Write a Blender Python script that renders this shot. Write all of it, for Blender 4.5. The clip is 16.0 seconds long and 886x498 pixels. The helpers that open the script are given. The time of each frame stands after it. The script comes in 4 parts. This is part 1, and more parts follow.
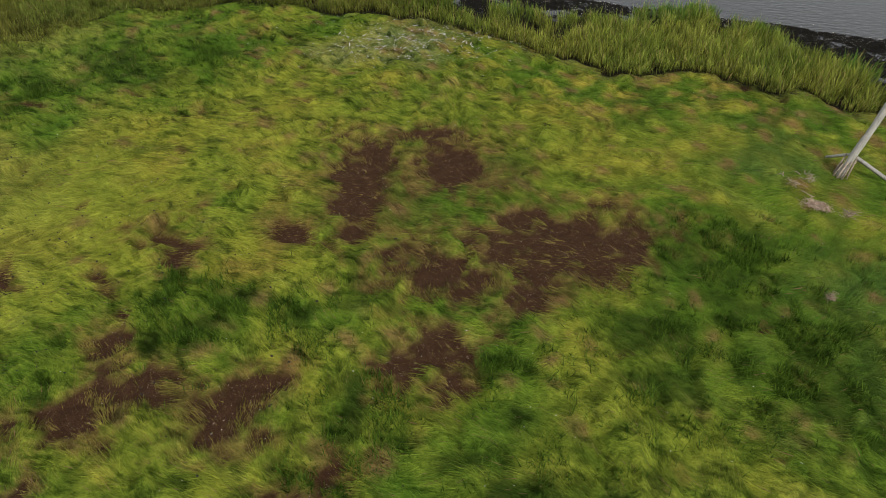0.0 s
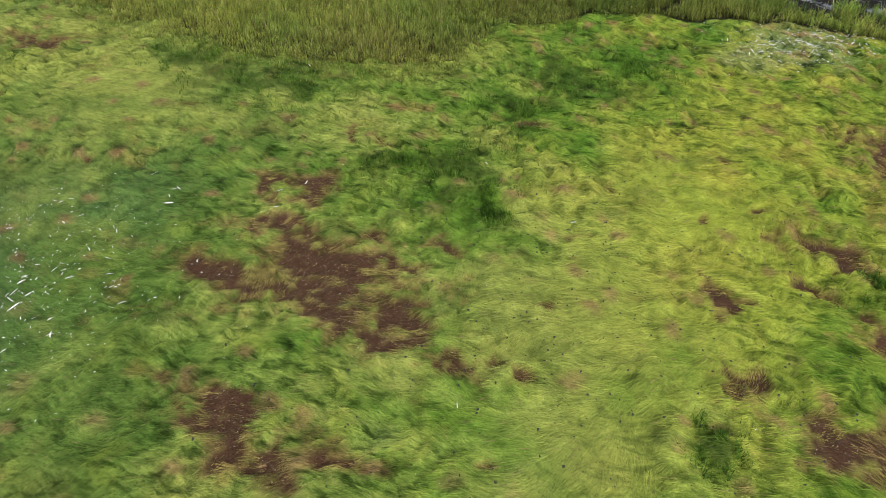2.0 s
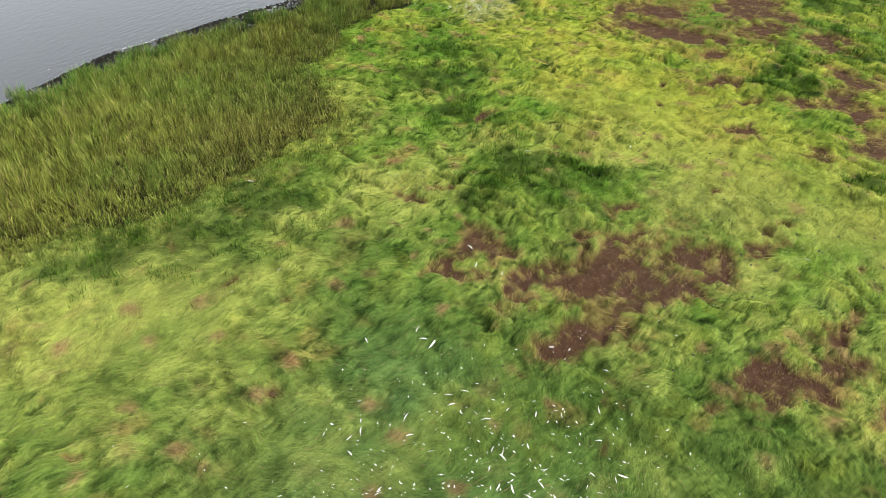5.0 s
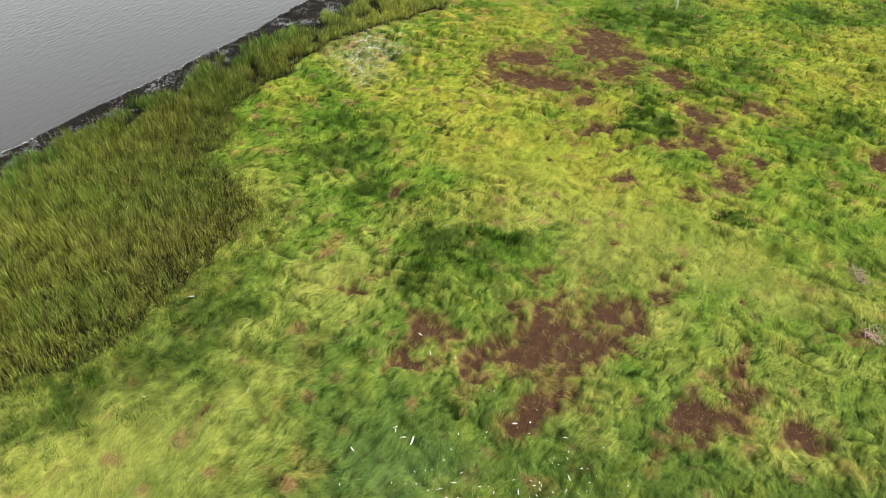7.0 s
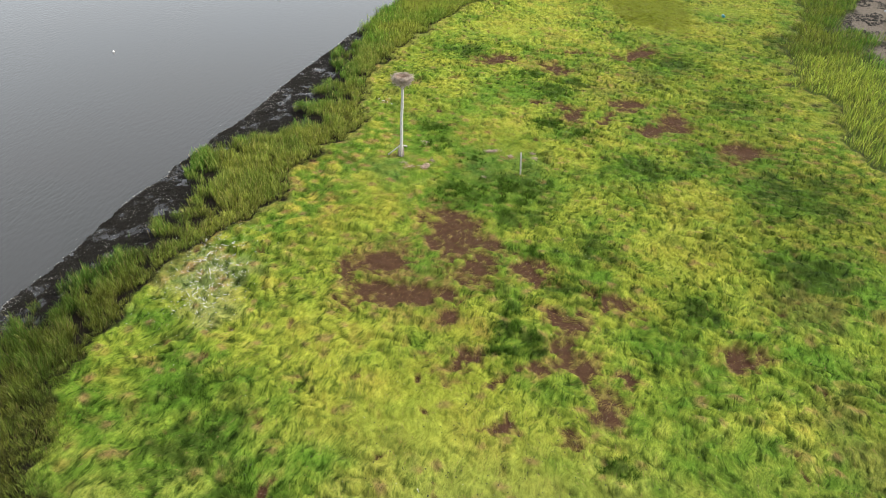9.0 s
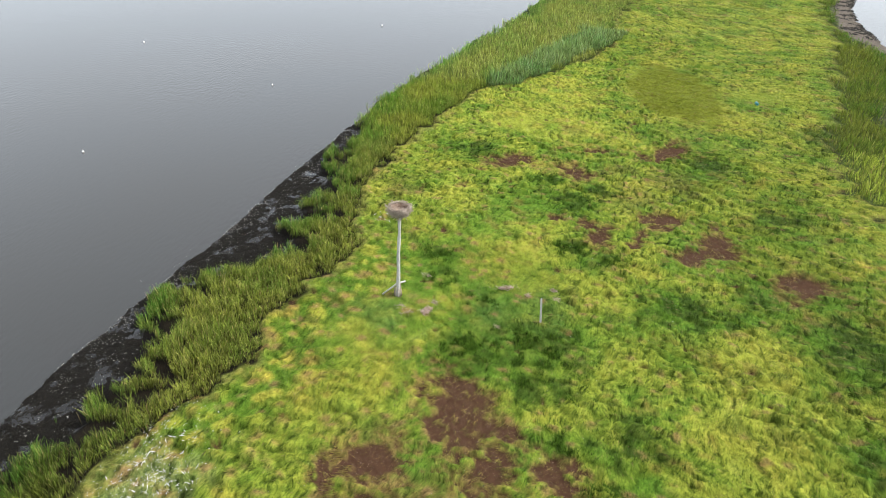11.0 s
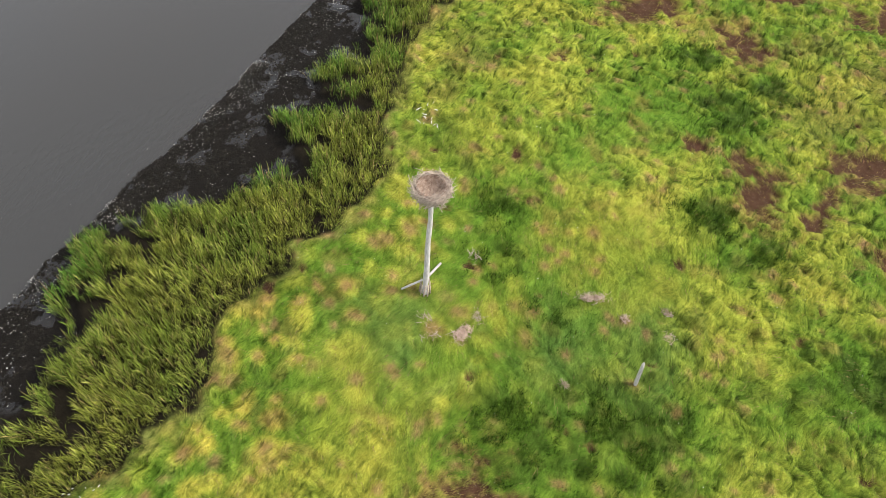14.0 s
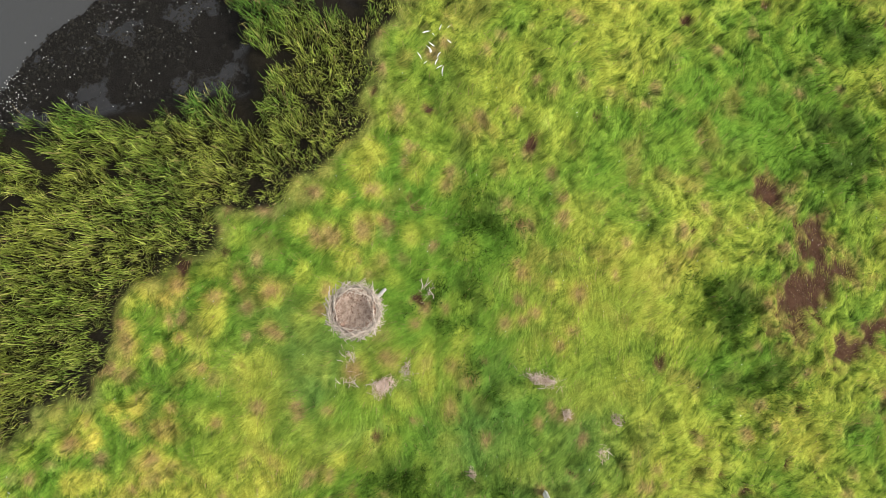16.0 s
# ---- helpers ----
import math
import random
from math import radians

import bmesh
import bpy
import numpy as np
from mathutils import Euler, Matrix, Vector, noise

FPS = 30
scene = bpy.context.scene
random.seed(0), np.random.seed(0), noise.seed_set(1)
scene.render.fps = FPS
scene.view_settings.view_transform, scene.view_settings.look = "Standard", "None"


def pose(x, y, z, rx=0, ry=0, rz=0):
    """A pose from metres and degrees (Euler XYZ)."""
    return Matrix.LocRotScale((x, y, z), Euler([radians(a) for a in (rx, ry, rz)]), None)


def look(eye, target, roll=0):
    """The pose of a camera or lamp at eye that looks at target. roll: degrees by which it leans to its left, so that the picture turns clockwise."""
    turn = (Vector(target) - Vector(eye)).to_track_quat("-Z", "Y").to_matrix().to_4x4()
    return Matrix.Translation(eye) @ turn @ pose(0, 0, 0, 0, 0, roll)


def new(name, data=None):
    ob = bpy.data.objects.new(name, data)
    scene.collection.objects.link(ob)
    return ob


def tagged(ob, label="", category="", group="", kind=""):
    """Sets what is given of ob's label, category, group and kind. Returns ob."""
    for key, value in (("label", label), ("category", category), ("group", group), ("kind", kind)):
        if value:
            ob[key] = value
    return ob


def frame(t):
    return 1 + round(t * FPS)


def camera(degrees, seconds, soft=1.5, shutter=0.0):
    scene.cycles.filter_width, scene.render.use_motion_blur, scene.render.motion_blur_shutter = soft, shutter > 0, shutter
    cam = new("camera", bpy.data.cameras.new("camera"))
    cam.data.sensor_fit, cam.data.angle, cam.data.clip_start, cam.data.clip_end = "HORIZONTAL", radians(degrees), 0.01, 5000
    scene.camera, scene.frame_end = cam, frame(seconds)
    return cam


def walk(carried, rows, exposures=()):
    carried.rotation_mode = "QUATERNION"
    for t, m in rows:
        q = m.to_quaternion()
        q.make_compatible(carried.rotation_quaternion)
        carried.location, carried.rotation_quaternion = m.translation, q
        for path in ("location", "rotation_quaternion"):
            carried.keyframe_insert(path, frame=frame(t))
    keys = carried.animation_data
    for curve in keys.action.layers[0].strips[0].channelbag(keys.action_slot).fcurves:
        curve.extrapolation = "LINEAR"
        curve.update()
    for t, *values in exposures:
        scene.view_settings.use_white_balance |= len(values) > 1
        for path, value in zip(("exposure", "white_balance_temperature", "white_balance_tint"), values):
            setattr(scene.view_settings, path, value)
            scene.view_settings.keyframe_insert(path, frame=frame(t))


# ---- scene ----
cam = camera(65.7, 16.0, soft=0.42)
PATH = [
    (0, (-0.602, 0.264, 10.47), (-0.593, 1.795, 9.183), 1.9),
    (0.5, (-5.355, -0.601, 10.539), (-5.185, 0.908, 9.238), 2.3),
    (1, (-9.732, -0.79, 10.505), (-9.569, 0.72, 9.204), 2.0),
    (1.5, (-13.84, -0.382, 10.696), (-13.694, 1.13, 9.395), 1.7),
    (2, (-17.693, 0.45, 10.817), (-17.559, 1.969, 9.523), 1.5),
    (2.5, (-21.33, 1.792, 11.017), (-21.205, 3.336, 9.751), 1.3),
    (3, (-24.065, 3.099, 11.05), (-23.838, 4.666, 9.827), 0.4),
    (3.5, (-27.324, 5.177, 11.091), (-26.749, 6.647, 9.862), 0.5),
    (4, (-29.869, 7.351, 11.097), (-28.987, 8.659, 9.868), -0.1),
    (4.5, (-31.889, 9.211, 11.085), (-30.733, 10.271, 9.845), -0.2),
    (4.7, (-32.45, 9.603, 11.041), (-31.185, 10.524, 9.795), -0.5),
    (6.8, (-33.423, 12.45, 13.572), (-31.93, 12.87, 12.31), 0.9),
    (7, (-33.235, 12.207, 14.241), (-31.735, 12.6, 12.978), 0.6),
    (7.5, (-32.291, 12.634, 15.532), (-30.743, 12.711, 14.268), 1.5),
    (8, (-30.819, 12.968, 16.988), (-29.266, 12.996, 15.729), 1.7),
    (8.5, (-29.098, 13.21, 18.581), (-27.539, 13.228, 17.328), 1.7),
    (9, (-27.066, 13.453, 19.617), (-25.432, 13.465, 18.464), 1.9),
    (9.5, (-25.184, 13.578, 19.88), (-23.468, 13.587, 18.853), 1.9),
    (9.7, (-24.299, 13.639, 19.989), (-22.582, 13.645, 18.964), 2.0),
    (11.8, (-14.232, 13.454, 20.579), (-12.551, 13.562, 19.502), 1.1),
    (12, (-13.09, 13.475, 20.49), (-11.419, 13.608, 19.4), 1.1),
    (12.5, (-10.185, 13.516, 20.373), (-8.554, 13.74, 19.238), 1.2),
    (13, (-7.188, 13.553, 20.314), (-5.61, 13.868, 19.127), 1.3),
    (13.5, (-4.363, 13.467, 20.011), (-2.943, 13.751, 18.632), 1.2),
    (14, (-1.252, 13.673, 19.984), (-0.131, 13.885, 18.342), 1.6),
    (14.5, (2.195, 14.013, 20.087), (2.953, 14.155, 18.242), 2.3),
    (15, (5.533, 14.329, 20.095), (5.924, 14.407, 18.135), 4.3),
    (15.5, (9.108, 14.759, 20.097), (9.165, 14.747, 18.098), 32.0),
    (16, (12.803, 15.48, 20.172), (12.881, 15.458, 18.174), 43.5),
]
# seconds, stops, kelvin, tint
EXPOSURES = [(0, -0.2, 6900, 10), (0.5, -0.02, 7100, 10), (1, 0.22, 7200, 10), (1.5, 0.44, 6850, 10), (2, 0.64, 6350, 9), (2.5, 0.78, 6450, 10), (3.5, 0.98, 6500, 10), (4.5, 1.1, 6500, 10),
             (7, 1.1, 7050, 10), (8, 1.08, 7050, 10), (9.5, 1.0, 6600, 10), (12, 1.04, 6500, 10), (13, 1.04, 6550, 11), (14, 1.02, 6750, 14), (15, 1.02, 6750, 14), (16, 1.04, 6550, 10)]
walk(cam, [(t, look(eye, target, roll)) for t, eye, target, roll in PATH], EXPOSURES)

# ---- sky and sun: bright overcast ----
world = bpy.data.worlds.new("overcast_sky")
scene.world = world
world.use_nodes = True
wn = world.node_tree.nodes
wl = world.node_tree.links
sky = wn.new("ShaderNodeTexSky")
sky.sky_type = "NISHITA"
sky.sun_disc = False
sky.sun_elevation = radians(41)
sky.sun_rotation = radians(164)
sky.dust_density = 4.0
grey = wn.new("ShaderNodeHueSaturation")
grey.inputs["Saturation"].default_value = 0.32
wl.new(sky.outputs["Color"], grey.inputs["Color"])
cloud = wn.new("ShaderNodeMix")
cloud.data_type = "RGBA"
cloud.inputs["Factor"].default_value = 0.7
# the cloud cover is made brighter low down, to lighten the far water
up_way = wn.new("ShaderNodeTexCoord")
split = wn.new("ShaderNodeSeparateXYZ")
cover = wn.new("ShaderNodeValToRGB")
cover.color_ramp.elements[0].color, cover.color_ramp.elements[1].color = (6.0, 6.65, 7.35, 1), (4.6, 4.95, 5.35, 1)
cover.color_ramp.elements[1].position = 0.9
wl.new(up_way.outputs["Generated"], split.inputs["Vector"])
wl.new(split.outputs["Z"], cover.inputs["Fac"])
wl.new(cover.outputs["Color"], cloud.inputs["B"])
wl.new(grey.outputs["Color"], cloud.inputs["A"])
wl.new(cloud.outputs["Result"], wn["Background"].inputs["Color"])
wn["Background"].inputs["Strength"].default_value = 0.15

sun_data = bpy.data.lights.new("sun", "SUN")
sun_data.energy = 2.7
sun_data.angle = radians(11)
sun_data.color = (1.0, 0.96, 0.9)
sun = new("sun", sun_data)
sun.matrix_world = look((26, -80, 84), (0, 12, 0))

# ---- noise and the lie of the land ----
def lattice(ix, iy, seed):
    h = (ix.astype(np.int64) * 374761393 + iy.astype(np.int64) * 668265263 + seed * 974634777) & 0xFFFFFFFF
    h = ((h ^ (h >> 13)) * 1274126177) & 0xFFFFFFFF
    h = h ^ (h >> 16)
    return (h & 0xFFFFFF) / float(0x1000000)


def vnoise(x, y, seed=0):
    """Smooth value noise, -1 to 1."""
    ix, iy = np.floor(x), np.floor(y)
    fx, fy = x - ix, y - iy
    fx, fy = fx * fx * (3 - 2 * fx), fy * fy * (3 - 2 * fy)
    a, b = lattice(ix, iy, seed), lattice(ix + 1, iy, seed)
    c, d = lattice(ix, iy + 1, seed), lattice(ix + 1, iy + 1, seed)
    return 2 * ((a + (b - a) * fx) * (1 - fy) + (c + (d - c) * fx) * fy) - 1


def fbm(x, y, seed=0, octaves=3):
    total, size, norm = 0.0, 1.0, 0.0
    for k in range(octaves):
        total = total + size * vnoise(x * 2 ** k + 17.3 * k, y * 2 ** k - 9.1 * k, seed + k)
        norm += size
        size *= 0.5
    return total / norm


def smooth(a, b, v):
    s = np.clip((v - a) / (b - a), 0, 1)
    return s * s * (3 - 2 * s)


def remember(work):
    """Keep the last answer for the same two arrays."""
    last = [None, None, None]

    def ask(x, y):
        if last[0] is not x or last[1] is not y:
            last[0], last[1], last[2] = x, y, work(x, y)
        return last[2]
    return ask


# Shore lines, north side: inner edge of the tall cordgrass, its outer edge, and the low-tide line.
NORTH_IN = [(-200, 150), (-60, 50), (-35, 34), (-29, 28.6), (-24.3, 25.7), (-21.5, 23.9), (-18, 23.1), (-16, 23.5), (-14.5, 25.5), (-13, 27.3),
            (-9, 27.8), (-3.5, 27.2), (-1.3, 26.6), (1, 25.4), (2.5, 24.4), (4.2, 23.1), (8, 22.9), (9.7, 22.4), (11.5, 21.4), (12.6, 19.9),
            (15, 19.4), (17, 19.6), (20, 20.0), (23, 19.9), (28, 18.5), (32, 17.4), (37.5, 15), (43.5, 12.3), (48, 7.5), (54, 1.5), (61, -3), (75, -6), (110, -20), (200, -60)]
NORTH_OUT = [(-200, 153), (-60, 52), (-45, 42), (-33, 36.6), (-26, 34.6), (-21, 34.3), (-16, 34.2), (-9.6, 32.0), (-5, 31.2), (-2, 30.4), (0.5, 28.8), (2.5, 28.6), (4.5, 27.4), (6, 27.5),
             (8.3, 28.7), (10, 28.8), (12, 26.8), (13.3, 25.4), (14.2, 23.2), (15.2, 22.3), (16, 23.4), (17.4, 24.0), (18.3, 22.6), (18.9, 21.4), (19.4, 22.8), (20.3, 23.6), (21.3, 23.6), (21.8, 21.4), (23, 22.2), (25, 22.6), (29, 23.0),
             (32, 21.0), (35, 21.7), (41, 20.8), (49, 16.9), (58, 13.3), (66, 9.8), (76, 5.6), (110, -8), (200, -45)]
NORTH_SEA = [(-200, 154.5), (-60, 53.5), (-45, 43.2), (-33, 37.6), (-27, 35.8), (-22, 35.6), (-18, 35.8), (-15, 35.8), (-9, 34.2), (-3, 32.8), (3, 31.35), (8.5, 30.25), (15, 28.25), (20, 26.75), (26.6, 25.0),
             (34, 22.9), (40, 21.4), (48, 18.3), (51, 17.4), (58, 13.9), (62.5, 12.6), (64.5, 12.2), (66.5, 11.2), (68, 9.6), (76, 6.6), (110, -5), (200, -40)]
SOUTH_IN = [(-200, -60), (-40, -30), (0, -16), (14, -12.6), (21, -13.6), (27, -13.6), (34, -16.2), (43, -20.4), (54, -25.7), (68, -31.5), (84, -37), (120, -52), (200, -90)]
SOUTH_OUT = [(-200, -66), (-40, -38), (0, -28), (20, -23.5), (30, -23.3), (33.5, -22.6), (37.5, -26.5), (39, -22.3), (44, -25.7), (53, -31.4), (55.5, -35.4), (59, -33.6), (72, -33.5), (84, -38.3), (120, -55), (200, -95)]
SOUTH_SEA = [(-200, -70), (-40, -42), (0, -33), (25, -27), (42, -29.2), (55, -35.8), (65, -36.8), (78, -39.5), (89, -43.3), (120, -62), (200, -105)]
WATER_Z = -0.6


def along(line, x):
    return np.interp(x, [p[0] for p in line], [p[1] for p in line])


@remember
def shore(x, y):
    """Distances, positive towards the sea, past the inner, outer and low-tide lines of the nearer shore."""
    w1 = np.where(y < -8, 2.6, 1.0) * 0.55 * vnoise(x / 1.3, y / 1.3, 41) + 0.3 * vnoise(x / 0.5, y / 0.5, 42)
    w2 = 0.5 * vnoise(x / 1.1, y / 1.1, 43) + 0.35 * vnoise(x / 0.45, y / 0.45, 44)
    w3 = 0.22 * vnoise(x / 2.6, y / 2.6, 45) + 0.06 * vnoise(x / 0.5, y / 0.5, 46)
    cosn = 0.93
    a = np.maximum(y - along(NORTH_IN, x), along(SOUTH_IN, x) - y) * cosn + w1
    b = np.maximum(y - along(NORTH_OUT, x), along(SOUTH_OUT, x) - y) * cosn + w2
    c = np.maximum(y - along(NORTH_SEA, x), along(SOUTH_SEA, x) - y) * cosn + w3
    return a, b, c


# Bare soil: x, y, half axes, turn in degrees.
BARE_NEAR = [(2.6, 13.2, 2.17, 1.14, 16), (-0.6, 11.7, 1.82, 0.83, 163), (1.3, 11.2, 0.53, 0.47, 46), (-2.7, 15.8, 2.33, 0.69, 94), (-0.3, 16.5, 1.36, 0.9, 101), (-1.4, 18, 1, 0.59, 4), (-4.5, 13.5, 0.62, 0.4, 177), (-7.2, 9.5, 0.77, 0.5, 129), (-6.3, 8.2, 0.95, 0.44, 9), (-4.3, 8.1, 0.9, 0.67, 17), (-7.1, 7.6, 0.68, 0.41, 168), (-1.2, 9.2, 0.58, 0.5, 96), (-0.3, 8.7, 0.38, 0.35, 82), (-3.1, 6.4, 0.56, 0.21, 0), (1.7, 14.2, 0.87, 0.59, 9), (-6.9, 8.1, 0.66, 0.35, 6)]
BARE_WEST = [(-19, 12.1, 1.4, 0.8, 155), (-21.9, 12.7, 1.03, 0.5, 151), (-19.3, 12.9, 1.8, 0.68, 162), (-18.1, 11.5, 1.19, 0.86, 151), (-19.9, 16.1, 0.57, 0.4, 97), (-21.1, 16.1, 0.49, 0.28, 78), (-17.6, 10.5, 0.52, 0.37, 41), (-16.4, 13.4, 0.5, 0.22, 177), (-20.5, 14.3, 0.92, 0.34, 173), (-18.7, 13.6, 0.78, 0.27, 174), (-31.2, 26, 1.19, 0.44, 139), (-16.5, 9.5, 0.58, 0.18, 175), (-21, 8.6, 0.81, 0.49, 159), (-19.1, 7.7, 0.7, 0.26, 156), (-10.3, 11.1, 0.4, 0.27, 4), (-10.8, 8.7, 0.39, 0.34, 35)]
BARE_MID = [(-20.2, 7.4, 0.79, 0.41, 168), (-20.9, 6, 0.66, 0.43, 144), (-16.9, 3.8, 0.52, 0.29, 120), (-2.7, 6, 1, 0.44, 52), (-6.4, 1.1, 0.86, 0.52, 111), (-7.1, 12.6, 0.83, 0.3, 130), (-8, 11.2, 0.53, 0.22, 139), (-7.7, 6.2, 0.42, 0.27, 15), (-9.1, 7.1, 0.93, 0.53, 4), (-0.6, 9.5, 0.97, 0.51, 40)]
BARE_EAST = [(28.1, 10, 1.7, 0.93, 105), (26.6, 5.3, 1.31, 0.72, 37), (30.5, 2.9, 0.93, 0.45, 107), (30.8, -2.2, 2.31, 0.84, 133), (17.5, 5, 1.32, 0.62, 166), (17.6, 2.5, 0.72, 0.37, 159), (19.8, 0.8, 1.13, 0.87, 97), (16.9, -1.8, 1.64, 0.95, 165), (15.5, 0.1, 1.14, 0.58, 110), (18.7, 5.6, 0.48, 0.33, 20), (23.8, 13.5, 0.49, 0.37, 110), (19.3, 7.4, 0.47, 0.31, 26), (19.3, 5.6, 0.48, 0.34, 89), (18.6, 4.4, 0.72, 0.37, 118), (16.7, 3.2, 0.41, 0.34, 119), (12.9, -5.2, 1.37, 0.86, 117)]
# Yellow, dark, blue-green and fresh stands of hay: x, y, radius.
YELLOW_WEST = [(-5.7, 17.4, 2.3), (-9.8, 16.7, 1.8), (-9.3, 11.4, 1.2), (-5.5, 7.4, 0.6), (-13.5, 11.4, 2.0), (-11, 12.7, 1.9), (-10.2, 9.7, 1.3), (-17.8, 9.2, 1.2), (-5.5, 20.0, 1.9), (-24.2, 22.6, 2.0),
               (-4.8, 12.6, 1.2), (-5.9, 6.8, 0.9), (-12.9, 15.2, 1.9), (-26.8, 23, 2.2), (-29.8, 26.9, 2.1), (-18.9, 19.4, 1.3), (-9.2, 14, 2.4), (-14, 7.4, 1.7), (-15.5, 5.8, 1.4), (-15.4, 9.6, 1.2)]
YELLOW_EAST = [(5.4, 18, 2.0), (6.4, 16.2, 0.9), (3.6, 17.5, 0.9), (1.7, 7.5, 0.9), (15.2, 10.4, 2.2), (3.3, 19.2, 2.0), (2, 2.1, 1.9), (6.8, -0.7, 2.2), (8.6, 20.4, 1.7), (6.8, 21.5, 1.4), (10.9, 5.9, 1.5), (22.2, 14.3, 1.2),
               (38, 7.2, 3.4), (43.3, 2.5, 3.0), (13.8, 11.3, 1.2), (4.9, 20.8, 1.5), (18.5, 16, 0.9), (12.1, 6.3, 1.2), (13.9, 3.2, 1.0), (15.2, 8.6, 1.3), (12.8, 8.9, 1.0), (9.4, 19.3, 0.9), (6.6, 15.9, 0.8), (38, -10, 3.0), (34, 3.5, 2.4)]
DARK_WEST = [(-5.6, 9.8, 0.9), (-2, 8, 0.7), (-2.6, 6.7, 0.5), (0.8, 9.3, 0.7), (-13.8, 19.6, 1.1), (-8.9, 23, 1.1), (-15.8, 16.7, 1.3), (-15.2, 14.8, 0.6), (-17.8, 16.9, 0.8), (-6.5, 11, 0.5), (-5, 10.5, 0.7), (-3.1, 10.2, 0.7),
             (-12, 7.4, 0.4), (-20.6, 22.2, 1.6), (-11.3, 22.2, 2.2), (-33.5, 19.9, 1.6), (-31.8, 16, 1.2), (-23.2, 23.0, 1.6), (-24.8, 24.4, 1.2), (-3.2, 1.9, 1.4), (-0.5, -4.4, 2.6), (-31, 13.4, 1.4), (-33, 23, 1.6)]
DARK_EAST = [(6.2, 12.1, 1.2), (3.9, 10.4, 1.1), (7, 10.8, 1.1), (4.1, 8.7, 0.9), (6.7, 8.8, 1.1), (1.2, 6.5, 1.8), (6.4, 10, 1.6), (7.3, -6.2, 3.4), (5.3, 13.1, 1.0), (7.4, 9.1, 1.2), (14.9, 14.6, 0.8), (10.2, 1.5, 2.2), (16.1, 7.2, 0.8),
             (15.1, 4.8, 0.8), (25, 7.5, 0.8), (7, 13.4, 0.7), (10.4, 12.1, 0.7), (28.6, -4.9, 2.2), (21.2, 5.9, 1.6), (34, -16, 3.0), (30, 13, 1.8), (23.5, 4, 1.5), (20.3, -7, 2.2), (12.4, 14.3, 0.8)]
YELLOW, DARK = YELLOW_WEST + YELLOW_EAST, DARK_WEST + DARK_EAST
BLUE = [(-28.3, 14.3, 3.0), (-25.5, 15.5, 2.0), (-27.8, 11.5, 2.6), (9.0, 17.2, 1.6), (9.4, 11.5, 1.8), (10.6, 8.8, 1.6), (8.9, 9.4, 1.2)]
FRESH = [(12.6, 14.4, 1.4), (13.8, 17, 1.2), (10.7, 11.6, 1.3), (9, 17, 1.1), (17.7, 11.1, 1.1), (8.3, 11.8, 1.3), (14.4, 6.5, 1.1), (10.7, 19.4, 0.7), (17.2, 12.2, 1.5), (22.3, 9.4, 2.0), (11.2, 15.8, 1.2), (-3.6, 20.5, 1.2), (-23.5, 17, 1.6), (-28, 12.2, 3.2), (-31, 13.5, 2.6)]
# Dull brown-green trampled stands, and lawns where the hay lies flat: x, y, radius.
DULL = [(-8.7, -1.7, 1.5), (-11.1, -1.7, 1.8), (-13.8, 0.6, 1.2), (-16.5, 2, 1.4), (-2.2, 15, 1.9), (0.2, 16.6, 1.8), (-29.6, 25.6, 1.2), (23, 16.9, 1.5), (20.5, 17.8, 1.0), (27.1, 2.2, 1.6), (27, 7, 1.4), (-4.5, 13.7, 0.9), (-21.7, 18.9, 1.0), (34.7, 4.3, 1.6), (-2.9, -2.6, 2.0), (22.5, 2, 2.2), (25, -1, 2.4)]
LAWN = [(-13.3, 11, 3.2), (-10, 14.5, 2.4), (-27.8, 13, 4.0), (-15, 7, 2.0), (14.8, 10.2, 2.2), (10.5, 16, 2.4), (12.6, 12.6, 2.6), (7, 18.5, 2.0), (-26, 22, 2.6), (12.4, 9, 1.6), (44, -13.5, 2.4), (36, 8, 2.6)]
OLIVE = (45.5, -6.4, 8.5, 4.2, 12)


@remember
def bare(x, y):
    wx, wy = x + 0.32 * vnoise(x / 0.7, y / 0.7, 5) + 0.16 * vnoise(x / 0.22, y / 0.22, 6), y + 0.32 * vnoise(x / 0.7, y / 0.7, 7) + 0.16 * vnoise(x / 0.22, y / 0.22, 8)
    out = np.full(np.shape(x), -1.0)
    for cx, cy, ra, rb, turn in BARE_NEAR + BARE_WEST + BARE_MID + BARE_EAST:
        c, s = math.cos(radians(turn)), math.sin(radians(turn))
        k = np.nonzero((np.abs(wx - cx) < 2.3 * ra) & (np.abs(wy - cy) < 2.3 * ra))
        dx, dy = wx[k] - cx, wy[k] - cy
        u, v = dx * c + dy * s, dy * c - dx * s
        out[k] = np.maximum(out[k], 1 - np.sqrt((u / (ra * 1.1)) ** 2 + (v / (rb * 1.2)) ** 2))
    out = out + 0.3 * vnoise(x / 0.8, y / 0.8, 9) + 0.4 * fbm(x / 0.24, y / 0.24, 10, 3) * 1.7 - 0.08
    ox, oy, d, gap, ra, rb, rc = tufts(x, y)
    out = out + 0.5 * (rb - 0.5) * smooth(1.0, 0.3, out)
    small = smooth(0.5, 0.72, fbm(x / 0.8, y / 0.8, 77, 3)) - 0.82
    return np.maximum(out, small)


